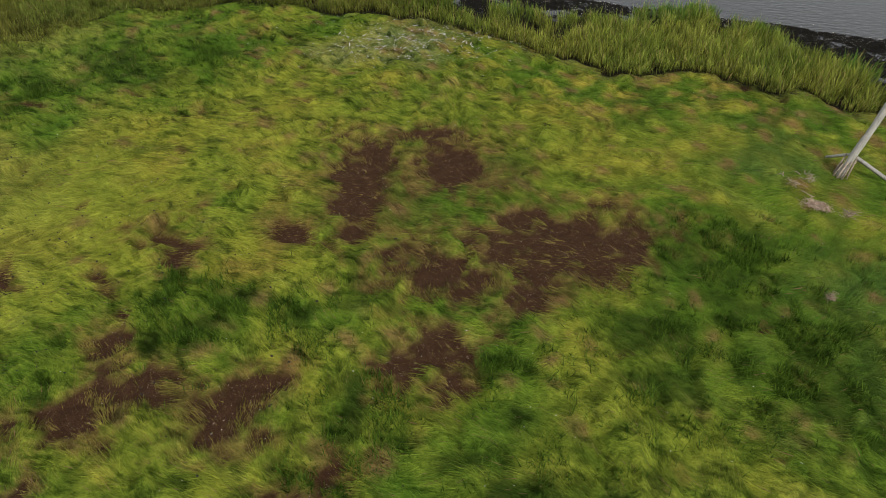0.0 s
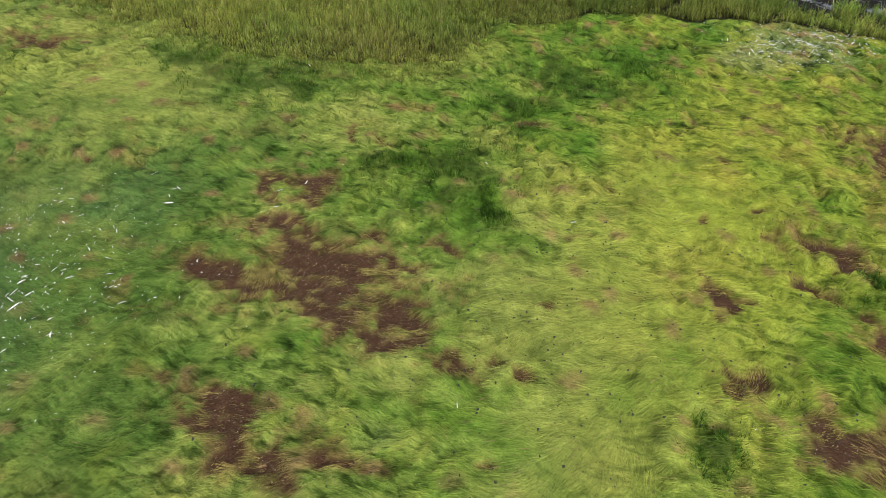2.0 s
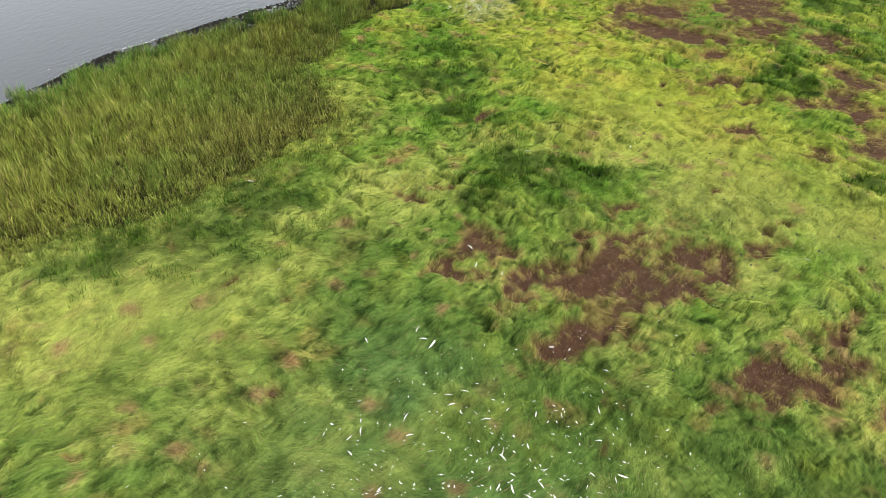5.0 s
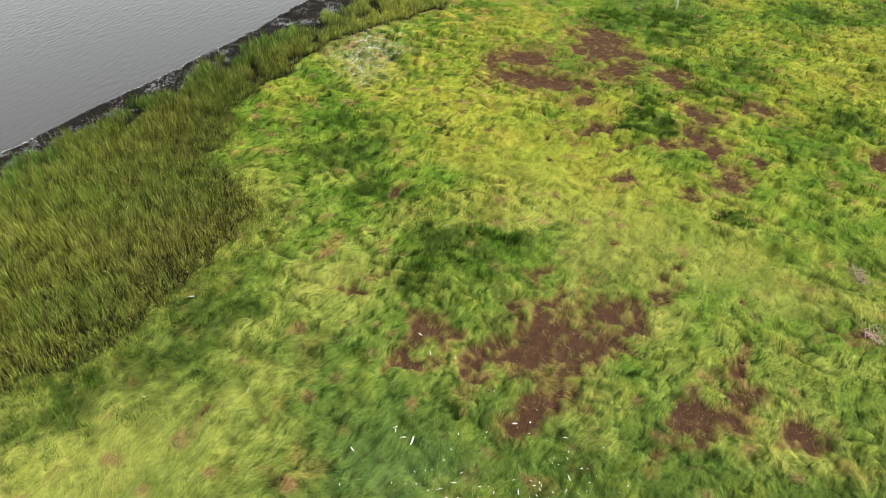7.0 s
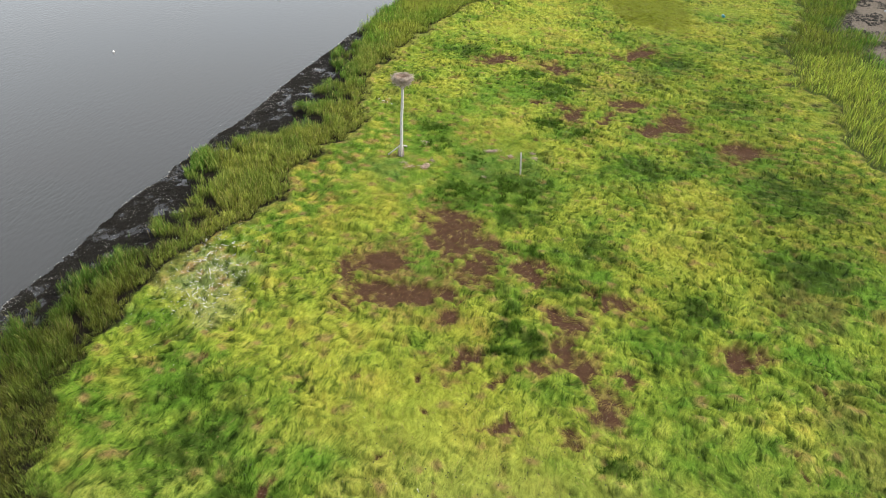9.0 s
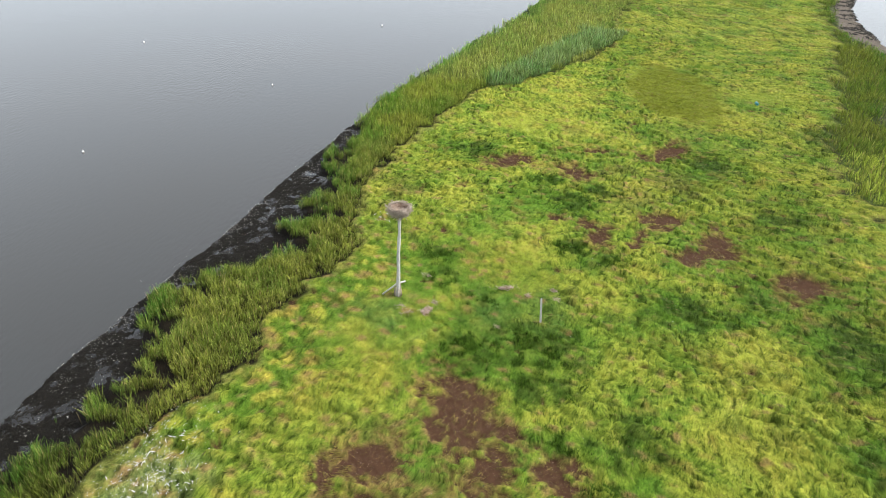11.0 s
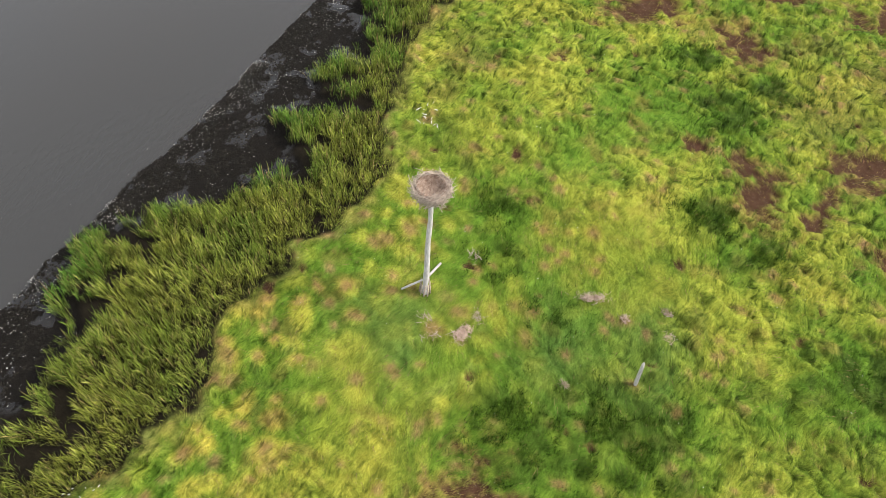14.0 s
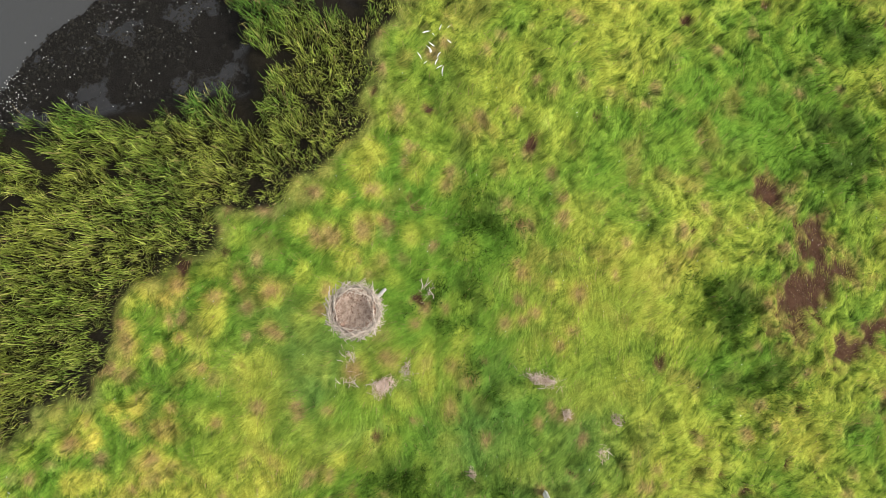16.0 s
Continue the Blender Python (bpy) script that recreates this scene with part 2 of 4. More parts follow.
def stand(spots, x, y):
    wx, wy = x + 0.7 * vnoise(x / 1.4, y / 1.4, 15), y + 0.7 * vnoise(x / 1.4, y / 1.4, 16)
    out = np.zeros(np.shape(x))
    for cx, cy, r in spots:
        k = np.nonzero((np.abs(wx - cx) < 2.4 * r) & (np.abs(wy - cy) < 2.4 * r))
        out[k] = np.maximum(out[k], np.exp(-((wx[k] - cx) ** 2 + (wy[k] - cy) ** 2) / (r * r)))
    return out


@remember
def flatness(x, y):
    """Near 1 on lawns and among the round tussocks by the pole, 0 where the hay is tossed."""
    near = np.exp(-((x - 9.5) / 8) ** 2 - ((y - 14.5) / 6.5) ** 2)
    u, v = (x - OLIVE[0]) / OLIVE[2], (y - OLIVE[1]) / OLIVE[3]
    near = np.maximum(near, smooth(1.15, 0.85, np.sqrt(u * u + v * v)))
    return np.minimum(1, np.maximum(np.maximum(stand(LAWN, x, y), 0.35 * stand(YELLOW, x, y)), 0.9 * near))


TUFT = 0.82


@remember
def tufts(x, y):
    """The nearest tussock of hay: offset from its heart, its distance, gap to the next, and three random numbers."""
    wx = x + 0.22 * vnoise(x / 0.9, y / 0.9, 21)
    wy = y + 0.22 * vnoise(x / 0.9, y / 0.9, 22)
    gx, gy = np.floor(wx / TUFT), np.floor(wy / TUFT)
    best, second = np.full(np.shape(x), 9.0), np.full(np.shape(x), 9.0)
    ox, oy = np.zeros(np.shape(x)), np.zeros(np.shape(x))
    ra, rb, rc = np.zeros(np.shape(x)), np.zeros(np.shape(x)), np.zeros(np.shape(x))
    for i in (-1, 0, 1):
        for j in (-1, 0, 1):
            cx, cy = gx + i, gy + j
            dx = wx - (cx + 0.1 + 0.8 * lattice(cx, cy, 31)) * TUFT
            dy = wy - (cy + 0.1 + 0.8 * lattice(cx, cy, 32)) * TUFT
            size = 0.75 + 0.6 * lattice(cx, cy, 33)
            d = np.sqrt(dx * dx + dy * dy) / size
            near = d < best
            second = np.where(near, best, np.minimum(second, d))
            best = np.where(near, d, best)
            ox, oy = np.where(near, dx, ox), np.where(near, dy, oy)
            ra = np.where(near, lattice(cx, cy, 34), ra)
            rb = np.where(near, lattice(cx, cy, 35), rb)
            rc = np.where(near, lattice(cx, cy, 36), rc)
    return ox, oy, best, second - best, ra, rb, rc


def comb(x, y, rb):
    """The way the hay leans, in radians."""
    return 2.9 + 1.9 * fbm(x / 4.5, y / 4.5, 71, 2) + 0.6 * vnoise(x / 0.9, y / 0.9, 72) + 0.5 * (rb - 0.5)


@remember
def waves(x, y):
    """Crests where the combed hay rolls over: how far up its wave a place lies, 0 to 1, and how strong the wave is."""
    way = 2.75
    s = x * np.cos(way) + y * np.sin(way) + 1.9 * fbm(x / 1.7, y / 1.7, 74, 2) + 0.2 * vnoise(x / 0.35, y / 0.35, 75)
    p = s / 0.85
    k = np.floor(p)
    strength = smooth(-0.1, 0.5, vnoise(x / 0.8 + 13.7 * k, y / 0.8 - 7.3 * k, 76)) * (1 - 0.85 * flatness(x, y))
    return p - k, strength


def lie(x, y):
    """Height of the ground or thatch."""
    a, b, c = shore(x, y)
    ox, oy, d, gap, ra, rb, rc = tufts(x, y)
    lean = comb(x, y, rb)
    u = (ox * np.cos(lean) + oy * np.sin(lean)) / 0.45
    hay = (0.07 + 0.22 * ra) * (0.25 + 0.75 * smooth(-1.1, 0.6, u)) * (1 - 0.45 * np.clip(d / 0.8, 0, 1) ** 2) * (0.1 + 0.9 * smooth(0, 0.08, gap))
    hay = hay * (0.85 + 0.6 * vnoise(x / 2.6, y / 2.6, 51)) * (1 - 0.5 * flatness(x, y)) + 0.02 * vnoise(x / 0.27, y / 0.27, 56)
    up, strong = waves(x, y)
    hay = hay + 0.27 * strong * (up ** 1.3 * smooth(1.0, 0.86, up) - 0.3)
    soil = bare(x, y)
    z = -0.13 + 0.06 * fbm(x / 6, y / 6, 52, 2) + hay * smooth(0.1, -0.45, soil) * smooth(0.3, -0.4, a)
    z = z - 0.05 * smooth(-0.05, 0.15, soil) + (0.012 + 0.025 * smooth(-0.05, 0.1, soil)) * vnoise(x / 0.2, y / 0.2, 53)
    z = z - 0.12 * smooth(-0.2, 1.2, a) - 0.2 * smooth(-0.5, 0.35, b)
    mud = np.clip(b / np.maximum(b - c, 0.6), 0, 1)
    z = z - 0.08 * mud * (b > 0) + (0.035 * fbm(x / 0.7, y / 0.7, 54, 3) + 0.025 * vnoise(x / 0.16, y / 0.16, 55)) * smooth(-0.2, 0.3, b)
    return z - np.clip(c, 0, 60) * 0.09 - 0.2 * smooth(-0.15, 0.45, c)


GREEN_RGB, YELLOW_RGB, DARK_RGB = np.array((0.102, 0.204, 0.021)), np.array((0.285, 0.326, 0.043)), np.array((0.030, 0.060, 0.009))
STRAW_RGB, BLUE_RGB, OLIVE_RGB = np.array((0.26, 0.165, 0.095)), np.array((0.078, 0.150, 0.046)), np.array((0.112, 0.132, 0.010))
SOIL_RGB, MUD_RGB = np.array((0.056, 0.029, 0.017)), np.array((0.009, 0.008, 0.007))


def mix(a, b, w):
    return a + (b - a) * np.broadcast_to(w, (len(a),))[:, None]


def combed(x, y, lean, size, step, seed, taps=5):
    """Noise drawn out along the way the hay leans."""
    c, s = np.cos(lean), np.sin(lean)
    total = 0.0
    for k in range(taps):
        d = (k - (taps - 1) / 2) * step
        total = total + vnoise((x + d * c) / size, (y + d * s) / size, seed)
    return 1.8 * total / taps


def hay_tint(x, y):
    """The colour of the hay: its stands, then lobes and wisps combed one way, tussock by tussock."""
    ox, oy, d, gap, ra, rb, rc = tufts(x, y)
    lean = comb(x, y, rb)
    u = ox * np.cos(lean) + oy * np.sin(lean)
    tail = combed(x, y, lean, 0.34, 0.2, 60)
    wisp = combed(x, y, lean, 0.12, 0.09, 104)
    fresh, deep, flat = stand(FRESH, x, y), stand(DARK, x, y), flatness(x, y)
    calm = 1 - 0.45 * flat
    yellow = 0.47 + 0.5 * fbm(x / 3.0, y / 3.0, 61, 3) + 0.55 * stand(YELLOW, x, y) - 0.45 * fresh - 0.4 * deep + 0.05 * smooth(24, 36, x) - 0.16 * np.exp(-((x - 11) / 5) ** 2 - ((y - 14) / 5) ** 2) + calm * (0.2 * (rb - 0.5) + 0.17 * tail + 0.32 * fbm(x / 1.2, y / 1.2, 110, 2) + 0.1 * wisp)
    a, b, c = shore(x, y)
    fringe = np.exp(-((a + 2.0) / 2.7) ** 2) * (x > -3) * (x < 16)
    halos = np.maximum(0.95 * fringe, 0.6 * np.exp(-((x - 10) / 9) ** 2 - ((y - 14) / 6) ** 2))
    yellow = smooth(0.0, 1.0, yellow)
    yellow = yellow + (smooth(0.46, 0.16, d) * smooth(0.1, 0.4, ra) * (0.6 + 0.4 * yellow) - yellow) * halos
    ripe = mix(np.tile(YELLOW_RGB, (len(x), 1)), np.array((0.37, 0.315, 0.052)), np.clip(0.02 + 0.6 * fbm(x / 1.4, y / 1.4, 107, 2) + 0.5 * halos, 0, 1))
    ripe = mix(ripe, np.array((0.262, 0.304, 0.084)), 0.65 * smooth(-8, -17, x))
    green = mix(np.tile(GREEN_RGB, (len(x), 1)), np.array((0.100, 0.170, 0.031)), smooth(-15, -24, x))
    rgb = mix(green, ripe, yellow)
    rgb = mix(rgb, np.array((0.27, 0.27, 0.13)), 0.48 * smooth(0.1, 0.8, stand([(-1.9, 24.5, 2.0), (-4.2, 24.0, 1.2)], x, y) + 0.25 * tail))
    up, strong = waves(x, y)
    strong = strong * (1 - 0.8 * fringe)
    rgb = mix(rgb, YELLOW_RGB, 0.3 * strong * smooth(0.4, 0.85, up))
    rgb = mix(rgb, BLUE_RGB, (0.5 + 0.3 * (x < -20)) * stand(BLUE, x, y) * (1 - 0.5 * yellow))
    ruffle = fbm(x / 0.5, y / 0.5, 66, 3)
    # dark live leaves in the deep stands; shade painted between the rolls of hay
    stand_and_shade = np.maximum(0.92 * smooth(0.38, 0.98, deep + 0.9 * ruffle), 0.6 * smooth(0.42, 0.75, fbm(x / 1.9, y / 1.9, 62, 3) + 0.45 * tail))
    stand_and_shade = np.maximum(stand_and_shade, 0.85 * strong * smooth(0.32, 0.1, up + 0.15 * wisp))
    rgb = mix(rgb, DARK_RGB, 0.88 * stand_and_shade * (1 - 0.4 * flat))
    # shade painted into the colour along the lee gaps of tussocks
    seam_shade = smooth(0.14, 0.02, gap) * smooth(-0.05, 0.3, u) * smooth(0.35, 0.6, fbm(x / 1.7, y / 1.7, 69, 2) * 0.5 + 0.65 * rc)
    rgb = mix(rgb, DARK_RGB, 0.7 * seam_shade * (1 - 0.7 * fringe) * calm)
    rgb = mix(rgb, np.array((0.135, 0.118, 0.034)), 0.5 * smooth(0.2, 0.9, stand(DULL, x, y) + 0.35 * ruffle))
    rgb = mix(rgb, np.array((0.20, 0.165, 0.06)), 0.5 * np.exp(-((a + 0.2) / 0.3) ** 2) * (x > -3))
    # straw hearts of tussocks, and straw round the bare soil
    heart = smooth(0.29, 0.05, d + 0.06 * wisp) * smooth(0.70, 0.9, rc + 0.35 * halos)
    rgb = mix(rgb, STRAW_RGB * np.array((0.95, 0.78, 0.8)), 0.68 * heart * (1 - stand_and_shade))
    pits = smooth(0.42, 0.7, fbm(x / 0.75, y / 0.75, 101, 2) + 0.25 * vnoise(x / 5, y / 5, 102))
    rgb = mix(rgb, STRAW_RGB * np.array((1.0, 0.82, 0.6)), 0.36 * pits * (1 - stand_and_shade) * (1 - 0.6 * flat))
    edge = smooth(-0.55, 0.0, bare(x, y) + 0.16 * vnoise(x / 0.35, y / 0.35, 67) + 0.12 * wisp)
    rgb = mix(rgb, STRAW_RGB * np.array((0.8, 0.72, 0.56)), 0.62 * edge)
    rgb = rgb * np.clip(1 + calm * (0.16 * wisp + 0.1 * tail), 0.4, 1.7)[:, None]
    rgb = rgb * (1 - 0.2 * smooth(3, -5, y) * smooth(-4, 4, x) )[:, None]
    u, v = x - OLIVE[0], y - OLIVE[1]
    rgb = mix(rgb, OLIVE_RGB * (1 + 0.15 * wisp)[:, None], 0.9 * smooth(1.1, 0.8, np.sqrt((u / OLIVE[2]) ** 2 + (v / OLIVE[3]) ** 2) + 0.15 * vnoise(x, y, 63)))
    return rgb


# ---- materials ----
def material(name):
    m = bpy.data.materials.new(name)
    m.use_nodes = True
    n, l = m.node_tree.nodes, m.node_tree.links
    return m, n, l, n["Principled BSDF"]


def noise_node(n, l, scale, detail=4.0, coord="Object", rough=0.55):
    tc = n.new("ShaderNodeTexCoord")
    tex = n.new("ShaderNodeTexNoise")
    tex.inputs["Scale"].default_value, tex.inputs["Detail"].default_value, tex.inputs["Roughness"].default_value = scale, detail, rough
    l.new(tc.outputs[coord], tex.inputs["Vector"])
    return tex


def ramp(n, l, source, stops):
    r = n.new("ShaderNodeValToRGB")
    e = r.color_ramp.elements
    e[0].position, e[0].color = stops[0][0], (*stops[0][1], 1)
    e[1].position, e[1].color = stops[-1][0], (*stops[-1][1], 1)
    for p, col in stops[1:-1]:
        k = e.new(p)
        k.color = (*col, 1)
    l.new(source, r.inputs["Fac"])
    return r


def bump(n, l, height, strength, distance, shader):
    b = n.new("ShaderNodeBump")
    b.inputs["Strength"].default_value, b.inputs["Distance"].default_value = strength, distance
    l.new(height, b.inputs["Height"])
    l.new(b.outputs["Normal"], shader.inputs["Normal"])
    return b


def multiply(n, l, a, b):
    m = n.new("ShaderNodeMix")
    m.data_type, m.blend_type = "RGBA", "MULTIPLY"
    m.inputs["Factor"].default_value = 1.0
    l.new(a, m.inputs["A"])
    l.new(b, m.inputs["B"])
    return m.outputs["Result"]


def combed_noise(n, l, sweep, along_m, across_m, detail, rough):
    """Noise drawn out along the lie of the hay; sweep holds the bent coordinates."""
    mp = n.new("ShaderNodeMapping")
    mp.vector_type = "TEXTURE"
    mp.inputs["Rotation"].default_value = (0, 0, 2.8)
    mp.inputs["Scale"].default_value = (along_m, across_m, 1.0)
    l.new(sweep, mp.inputs["Vector"])
    tex = n.new("ShaderNodeTexNoise")
    tex.inputs["Scale"].default_value, tex.inputs["Detail"].default_value, tex.inputs["Roughness"].default_value = 1.0, detail, rough
    l.new(mp.outputs["Vector"], tex.inputs["Vector"])
    return tex


def thatch(n, l, col, much):
    """Wisps of pale hay combed over green, with shade painted into the hollows between rolls, most where the thatch is
    ruffled. Returns the colour and the height.
    """
    bend = noise_node(n, l, 0.6, 2)
    swing = n.new("ShaderNodeVectorMath")
    swing.operation = "MULTIPLY_ADD"
    swing.inputs[1].default_value = (1.1, 1.1, 0)
    tc = n.new("ShaderNodeTexCoord")
    l.new(bend.outputs["Color"], swing.inputs[0])
    l.new(tc.outputs["Object"], swing.inputs[2])
    wisps = combed_noise(n, l, swing.outputs["Vector"], 0.24, 0.085, 4, 0.7)
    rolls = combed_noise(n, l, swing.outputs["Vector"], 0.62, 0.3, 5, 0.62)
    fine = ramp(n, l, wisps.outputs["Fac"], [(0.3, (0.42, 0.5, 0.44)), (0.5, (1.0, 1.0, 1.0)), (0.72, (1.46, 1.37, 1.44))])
    hollow_shade = ramp(n, l, rolls.outputs["Fac"], [(0.31, (0.14, 0.18, 0.13)), (0.41, (0.5, 0.57, 0.5)), (0.475, (1.0, 1.0, 1.0)), (0.7, (1.18, 1.12, 1.12))])
    some = n.new("ShaderNodeMapRange")
    some.inputs["To Min"].default_value = 0.3
    l.new(much, some.inputs["Value"])
    streaks = n.new("ShaderNodeMix")
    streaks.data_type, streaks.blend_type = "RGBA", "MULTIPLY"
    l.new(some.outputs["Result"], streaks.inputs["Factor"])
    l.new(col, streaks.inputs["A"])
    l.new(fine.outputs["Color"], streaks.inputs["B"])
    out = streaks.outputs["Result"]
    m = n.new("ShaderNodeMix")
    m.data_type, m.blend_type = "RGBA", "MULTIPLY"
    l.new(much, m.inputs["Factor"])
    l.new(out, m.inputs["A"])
    l.new(hollow_shade.outputs["Color"], m.inputs["B"])
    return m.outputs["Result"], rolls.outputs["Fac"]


def grass_material(name, low, high, gloss=0.55, through_light=0.28, shine=0.06, matted=False):
    """Leaves coloured by their stand, each a little apart from the next, with light coming through."""
    m, n, l, p = material(name)
    tint = n.new("ShaderNodeAttribute")
    tint.attribute_name = "tint"
    geo = n.new("ShaderNodeNewGeometry")
    vary = ramp(n, l, geo.outputs["Random Per Island"], [(0.0, low), (1.0, high)])
    col = multiply(n, l, tint.outputs["Color"], vary.outputs["Color"])
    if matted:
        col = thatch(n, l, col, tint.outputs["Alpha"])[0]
    l.new(col, p.inputs["Base Color"])
    p.inputs["Roughness"].default_value = gloss
    p.inputs["Specular IOR Level"].default_value = shine
    tr = n.new("ShaderNodeBsdfTranslucent")
    l.new(col, tr.inputs["Color"])
    mixer = n.new("ShaderNodeMixShader")
    mixer.inputs["Fac"].default_value = through_light
    l.new(p.outputs["BSDF"], mixer.inputs[1])
    l.new(tr.outputs["BSDF"], mixer.inputs[2])
    l.new(mixer.outputs["Shader"], n["Material Output"].inputs["Surface"])
    return m


def ground_material():
    m, n, l, p = material("marsh_ground")
    tint = n.new("ShaderNodeAttribute")
    tint.attribute_name = "tint"
    fine = noise_node(n, l, 22, 6, rough=0.7)
    grain = ramp(n, l, fine.outputs["Fac"], [(0.25, (0.62, 0.6, 0.58)), (0.5, (0.97, 0.97, 0.97)), (0.75, (1.35, 1.35, 1.32))])
    patchy = noise_node(n, l, 4.5, 4, rough=0.6)
    mottle = ramp(n, l, patchy.outputs["Fac"], [(0.3, (0.8, 0.78, 0.76)), (0.7, (1.2, 1.2, 1.18))])
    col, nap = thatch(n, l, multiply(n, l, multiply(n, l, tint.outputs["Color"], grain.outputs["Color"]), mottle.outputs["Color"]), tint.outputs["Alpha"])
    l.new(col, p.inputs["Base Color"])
    # wet flats: pools lie smooth between rough weed
    wet = n.new("ShaderNodeAttribute")
    wet.attribute_name = "wet"
    pools = noise_node(n, l, 0.9, 5, rough=0.62)
    pool = ramp(n, l, pools.outputs["Fac"], [(0.55, (0, 0, 0)), (0.59, (1, 1, 1))])
    both = n.new("ShaderNodeMath")
    both.operation = "MULTIPLY"
    l.new(wet.outputs["Fac"], both.inputs[0])
    l.new(pool.outputs["Color"], both.inputs[1])
    rough = n.new("ShaderNodeMapRange")
    rough.inputs["To Min"].default_value, rough.inputs["To Max"].default_value = 0.85, 0.16
    l.new(both.outputs["Value"], rough.inputs["Value"])
    l.new(rough.outputs["Result"], p.inputs["Roughness"])
    shine = n.new("ShaderNodeMapRange")
    shine.inputs["To Min"].default_value, shine.inputs["To Max"].default_value = 0.04, 0.32
    l.new(both.outputs["Value"], shine.inputs["Value"])
    l.new(shine.outputs["Result"], p.inputs["Specular IOR Level"])
    less = n.new("ShaderNodeMapRange")
    less.inputs["To Min"].default_value, less.inputs["To Max"].default_value = 1.0, 0.08
    l.new(both.outputs["Value"], less.inputs["Value"])
    bumps = n.new("ShaderNodeBump")
    bumps.inputs["Distance"].default_value = 0.05
    l.new(less.outputs["Result"], bumps.inputs["Strength"])
    l.new(fine.outputs["Fac"], bumps.inputs["Height"])
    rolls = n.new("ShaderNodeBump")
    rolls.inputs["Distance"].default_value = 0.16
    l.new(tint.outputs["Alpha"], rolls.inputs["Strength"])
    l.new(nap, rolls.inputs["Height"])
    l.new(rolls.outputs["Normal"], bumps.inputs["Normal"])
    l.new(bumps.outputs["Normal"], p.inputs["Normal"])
    return m


def water_material():
    m, n, l, p = material("bay_water")
    big = noise_node(n, l, 0.05, 3)
    col = ramp(n, l, big.outputs["Fac"], [(0.3, (0.020, 0.0185, 0.0155)), (0.7, (0.019, 0.0195, 0.0185))])
    l.new(col.outputs["Color"], p.inputs["Base Color"])
    p.inputs["Roughness"].default_value = 0.08
    p.inputs["Specular IOR Level"].default_value = 0.95
    p.inputs["IOR"].default_value = 1.33
    tc = n.new("ShaderNodeTexCoord")
    mp = n.new("ShaderNodeMapping")
    mp.inputs["Scale"].default_value = (1.0, 2.6, 1.0)
    mp.inputs["Rotation"].default_value = (0, 0, radians(62))
    l.new(tc.outputs["Object"], mp.inputs["Vector"])
    rip = n.new("ShaderNodeTexNoise")
    rip.inputs["Scale"].default_value, rip.inputs["Detail"].default_value = 1.7, 3
    l.new(mp.outputs["Vector"], rip.inputs["Vector"])
    calm = noise_node(n, l, 0.04, 2)
    strength = n.new("ShaderNodeMapRange")
    strength.inputs["From Min"].default_value, strength.inputs["From Max"].default_value = 0.4, 0.6
    strength.inputs["To Min"].default_value, strength.inputs["To Max"].default_value = 0.06, 0.22
    l.new(calm.outputs["Fac"], strength.inputs["Value"])
    b = bump(n, l, rip.outputs["Fac"], 0.3, 0.12, p)
    l.new(strength.outputs["Result"], b.inputs["Strength"])
    return m


def plain(name, dark, light, scale, roughness=0.8, relief=0.0, stretch=None):
    """A grainy surface between two colours."""
    m, n, l, p = material(name)
    tex = noise_node(n, l, scale, 6, rough=0.65)
    if stretch:
        mp = n.new("ShaderNodeMapping")
        mp.inputs["Scale"].default_value = stretch
        tc = n.new("ShaderNodeTexCoord")
        l.new(tc.outputs["Object"], mp.inputs["Vector"])
        l.new(mp.outputs["Vector"], tex.inputs["Vector"])
    info = n.new("ShaderNodeObjectInfo")
    shade = ramp(n, l, info.outputs["Random"], [(0.0, (0.72, 0.70, 0.68)), (1.0, (1.15, 1.12, 1.1))])
    col = ramp(n, l, tex.outputs["Fac"], [(0.3, dark), (0.7, light)])
    l.new(multiply(n, l, col.outputs["Color"], shade.outputs["Color"]), p.inputs["Base Color"])
    p.inputs["Roughness"].default_value = roughness
    if relief:
        bump(n, l, tex.outputs["Fac"], 0.7, relief, p)
    return m


HAY = grass_material("marsh_hay", (0.84, 0.85, 0.82), (1.18, 1.16, 1.16), 0.6, 0.25, 0.05, True)
REED = grass_material("cordgrass", (0.55, 0.58, 0.5), (1.5, 1.42, 1.36), 0.5, 0.2)
GROUND = ground_material()
WATER = water_material()
WEATHERED = plain("weathered_wood", (0.27, 0.27, 0.252), (0.54, 0.535, 0.505), 9, 0.85, 0.01, (3, 3, 0.35))
OLD_STAKE = plain("grey_stake_wood", (0.32, 0.31, 0.285), (0.56, 0.55, 0.51), 9, 0.9, 0.01, (3, 3, 0.4))
STICK = plain("dry_stick", (0.20, 0.16, 0.125), (0.48, 0.41, 0.34), 14, 0.85)
LINING = plain("nest_lining", (0.050, 0.026, 0.018), (0.30, 0.19, 0.135), 9, 0.95, 0.03)
STRAW_LITTER = plain("nest_straw", (0.22, 0.15, 0.11), (0.52, 0.41, 0.325), 8, 0.9)
FEATHER = plain("white_feather", (0.46, 0.46, 0.43), (0.70, 0.70, 0.67), 30, 0.7)
SHELL = plain("bleached_shell", (0.40, 0.39, 0.37), (0.75, 0.74, 0.70), 20, 0.6)
WEED = plain("wet_rockweed", (0.004, 0.004, 0.0035), (0.014, 0.012, 0.008), 12, 0.7, 0.01)
WEED.node_tree.nodes["Principled BSDF"].inputs["Specular IOR Level"].default_value = 0.12
BUOY = plain("buoy_plastic", (0.72, 0.72, 0.72), (0.80, 0.80, 0.80), 6, 0.4)
